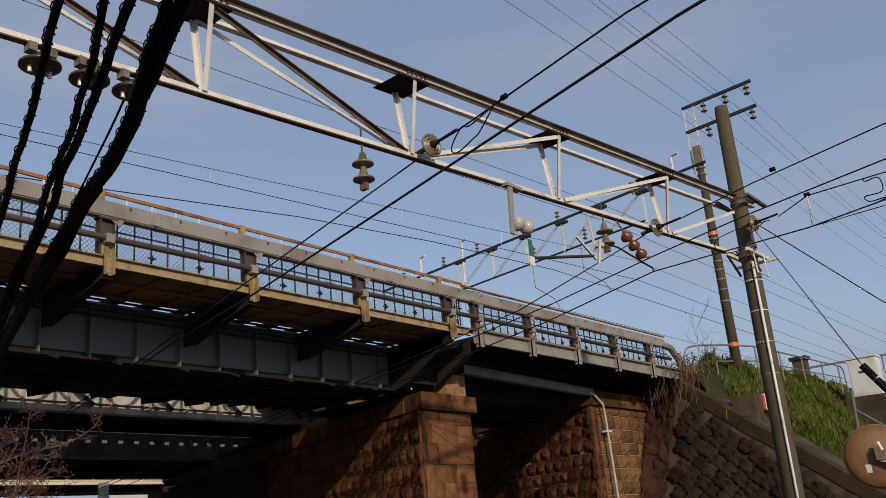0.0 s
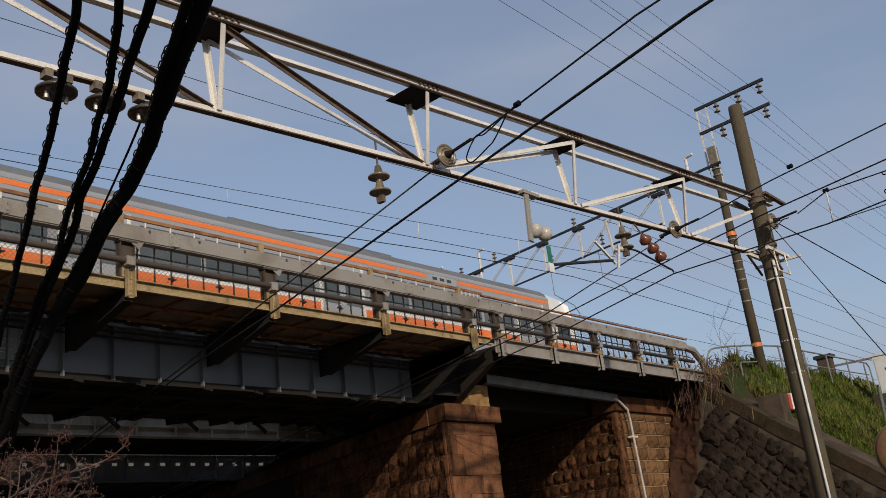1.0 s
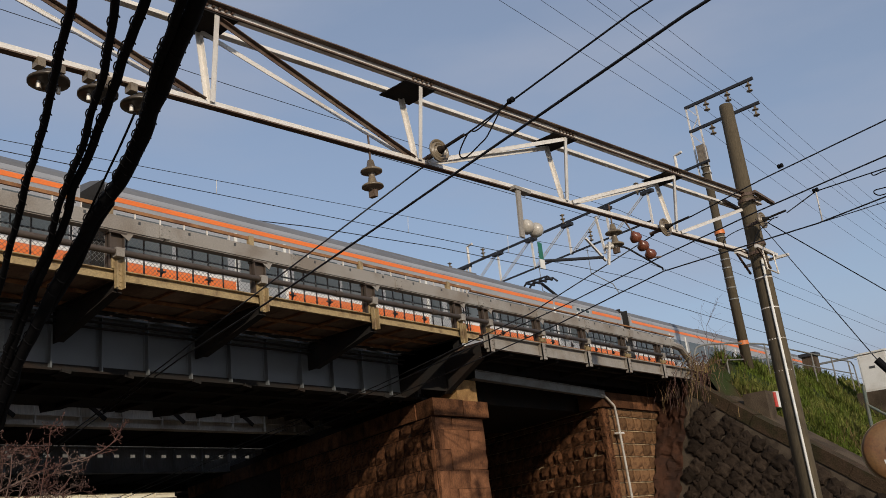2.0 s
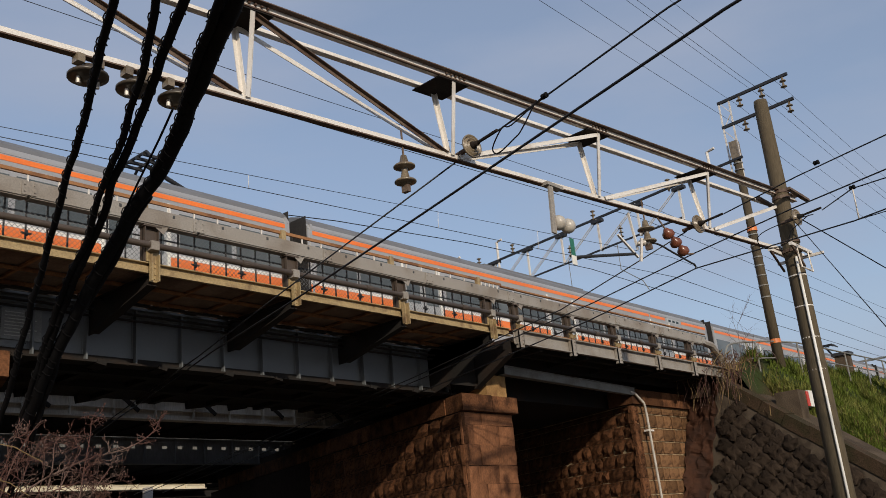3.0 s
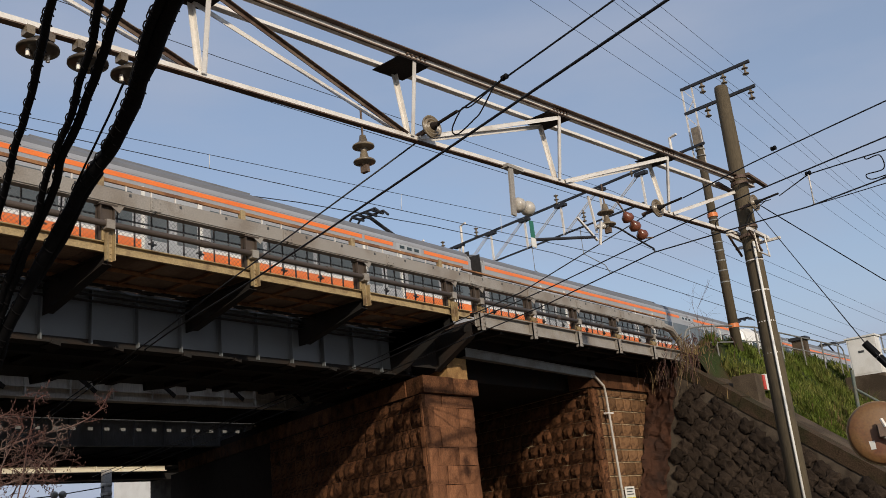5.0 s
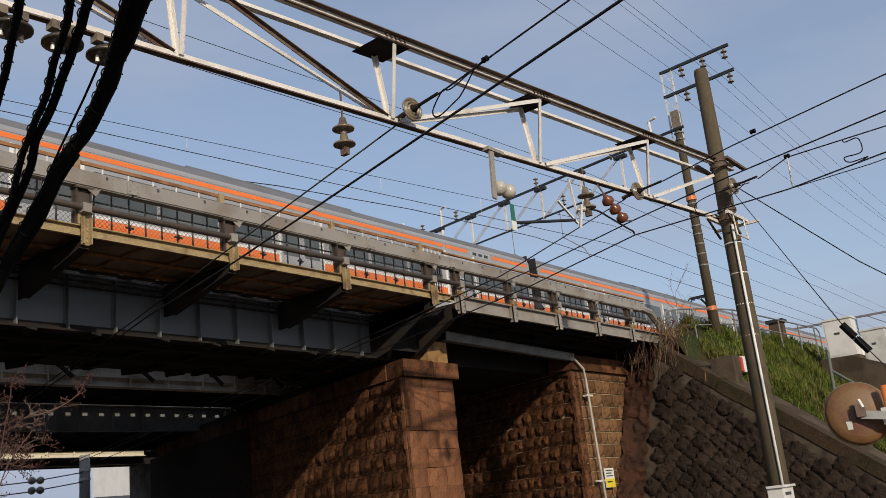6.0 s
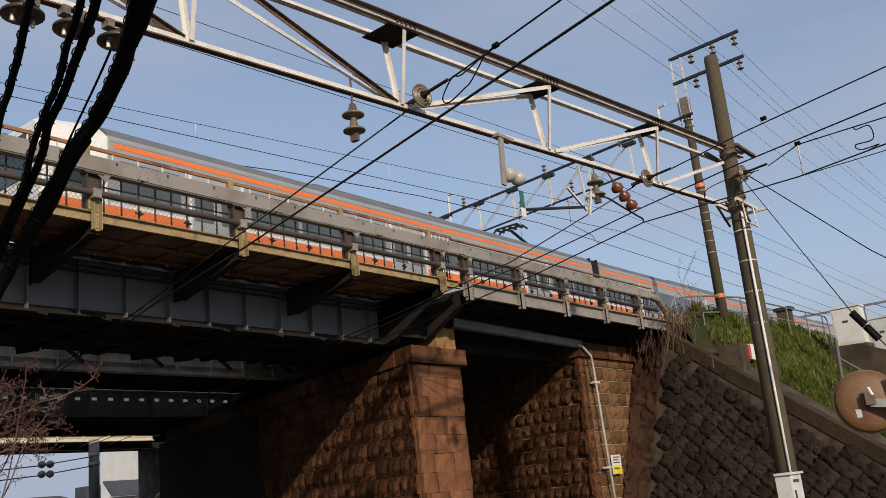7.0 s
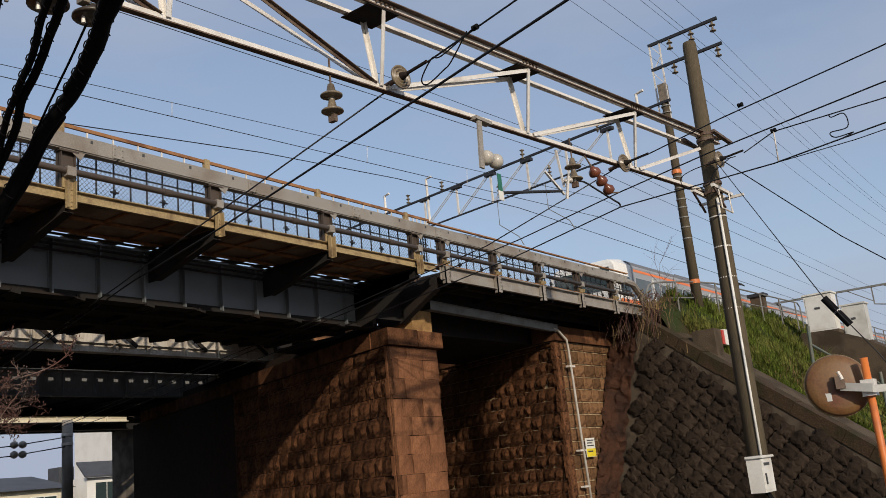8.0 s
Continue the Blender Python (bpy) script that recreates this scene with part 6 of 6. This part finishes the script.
def window(parent, x, y, z, w, h, face=-1):
    f = part("window", box(bmesh.new(), x, x + w, y + face * 0.06, y, z, z + h), SIGN_WHITE, parent)
    for k in range(2):
        a = x + 0.06 + k * (w - 0.06) / 2
        part("pane", box(bmesh.new(), a, a + (w - 0.18) / 2, y + face * 0.07, y + face * 0.061, z + 0.06, z + h - 0.06), GLASS_DARK, f)


house = thing("house", "cream rendered house with a dark gabled roof beyond the underpass", "house")
part("wall", box(bmesh.new(), 20, 37.2, 60, 68, 0, 3.4), PLASTER, house)
bm = bmesh.new()
a = [bm.verts.new(p) for p in ((19.5, 59.4, 3.35), (37.6, 59.4, 3.35), (37.6, 68.6, 3.35), (19.5, 68.6, 3.35), (20.2, 64, 4.4), (37.0, 64, 4.4))]
for f in ((0, 1, 5, 4), (1, 2, 5), (2, 3, 4, 5), (3, 0, 4), (0, 3, 2, 1)):
    bm.faces.new([a[i] for i in f])
part("roof", bm, ROOF_TILE, house)
for x in (22.5, 27, 31.2, 34.6):
    window(house, x, 60, 1.6, 1.9, 1.3)
part("gable", box(bmesh.new(), 38.6, 39.8, 63.2, 64.6, 3.3, 4.9), ROOF_TILE, house)
house = thing("house", "white two-storey house with a grey canopy roof", "house")
part("wall", box(bmesh.new(), 45.4, 58, 62, 72, 0, 10.0), PLASTER_WHITE, house)
part("wing", box(bmesh.new(), 38.9, 50, 60.2, 62, 0, 3.9), PLASTER_WHITE, house)
bm = bmesh.new()
a = [bm.verts.new(p) for p in ((38.5, 59.8, 3.9), (50.4, 59.8, 3.9), (50.4, 62, 5.0), (39.2, 62, 5.0))]
b = [bm.verts.new(v.co + Vector((0, 0, 0.12))) for v in a]
bm.faces.new(a)
bm.faces.new(b[::-1])
for k in range(4):
    bm.faces.new((a[k], b[k], b[(k + 1) % 4], a[(k + 1) % 4]))
part("canopy_roof", bm, ROOF_TILE, house)
for x in (39.5, 42.2, 45):
    window(house, x, 60.2, 1.9, 1.9, 1.7)
wall = tagged(part("garden_wall", box(bmesh.new(), 36, 43, 55, 55.2, 0, 2.2), CONCRETE), "grey concrete garden wall in front of the houses", "wall", kind="structure")

# ---- bare shrub close to the viewer ----
shrub = thing("bare_shrub", "bare reddish twiggy shrub with a few buds beside the track", "shrub")
rnd = random.Random(52)
buds = bmesh.new()


def shoot(pts, r, length, depth, label=""):
    """An arching stem with short crooked twigs along its upper half and buds on their tips."""
    bm = bmesh.new()
    line = flowing(pts, 6)
    tube(bm, line, r, 6, r * 0.35)
    ends = [line[-1]]
    for k in range(len(line) // 3, len(line) - 1):
        d = (line[k + 1] - line[k]).normalized()
        side = Vector((rnd.uniform(-1, 1), rnd.uniform(-1, 1), rnd.uniform(-0.8, 1))).normalized()
        ends += twigs(bm, line[k], d * 0.6 + side, length * rnd.uniform(0.5, 1.2), r * 0.45, depth, rnd, 0.42)
    part("branch", bm, TWIG, shrub, label)
    for e in ends[::3]:
        lathe(buds, e, (0.2, 0.1, 1), [(0, 0.001), (0.004, 0.004), (0.012, 0.0008)], 5)


shoot([(1.75, 5.6, 0.0), (2.0, 5.55, 1.3), (2.45, 5.5, 2.07), (2.81, 5.5, 2.32), (3.2, 5.5, 2.44), (3.38, 5.5, 2.54), (3.45, 5.5, 2.65)], 0.008, 0.10, 1)
shoot([(1.8, 5.7, 0.0), (2.2, 5.65, 1.5), (2.6, 5.6, 2.08), (2.95, 5.6, 2.24), (3.12, 5.6, 2.22)], 0.007, 0.15, 2)
shoot([(1.85, 5.4, 0.0), (2.25, 5.45, 1.5), (2.65, 5.5, 2.0), (2.9, 5.5, 2.12), (3.05, 5.5, 2.08)], 0.007, 0.13, 2)
for k in range(13):
    foot = Vector((1.75 + rnd.uniform(-0.25, 0.25), 5.7 + rnd.uniform(-0.4, 0.3), 0.0))
    x = 2.38 + 0.055 * k + rnd.uniform(-0.05, 0.05)
    low = Vector((x - 0.22, 5.5 + rnd.uniform(-0.25, 0.25), 1.75 + rnd.uniform(-0.1, 0.15)))
    z = rnd.uniform(2.3, 2.62)
    shoot([foot, foot.lerp(low, 0.6) + Vector((-0.08, 0, 0.05)), low, (x - 0.06, low.y, z - 0.22), (x + rnd.uniform(-0.05, 0.1), low.y, z), (x + rnd.uniform(0.0, 0.2), low.y, z + rnd.uniform(-0.08, 0.05))], 0.0055, 0.09, 1)
tagged(part("bud", buds, TWIG, shrub), kind="stuff")
reed = thing("dry_reeds", "long dry straw-coloured stalks beside the shrub", "reeds")
rnd = random.Random(53)
for k in range(26):
    base = Vector((1.9 + rnd.uniform(-0.3, 0.25), 5.5 + rnd.uniform(-0.3, 0.3), 0.0))
    a = rnd.uniform(0.05, 0.5)
    h = rnd.uniform(1.7, 2.35)
    pts = [base, base + Vector((0.05, 0, h * 0.6)), base + Vector((a * 0.5, -a * 0.2, h)), base + Vector((a * 1.2, -a * 0.4, h - 0.05 + rnd.uniform(-0.1, 0.1)))]
    part("stalk", tube(bmesh.new(), flowing(pts, 4), 0.006, 5, 0.002), DRY_GRASS, reed)


def motions():
    rows = [(0.0, 0.4), (0.5, 12.3), (1.5, 36.0), (3.0, 71.7), (4.0, 95.2), (5.0, 118.9), (6.5, 154.3), (7.0, 165.8), (7.5, 177.1), (8.0, 188.8)]
    walk(train, [(t, pose(x, 0, 0)) for t, x in rows])


motions()
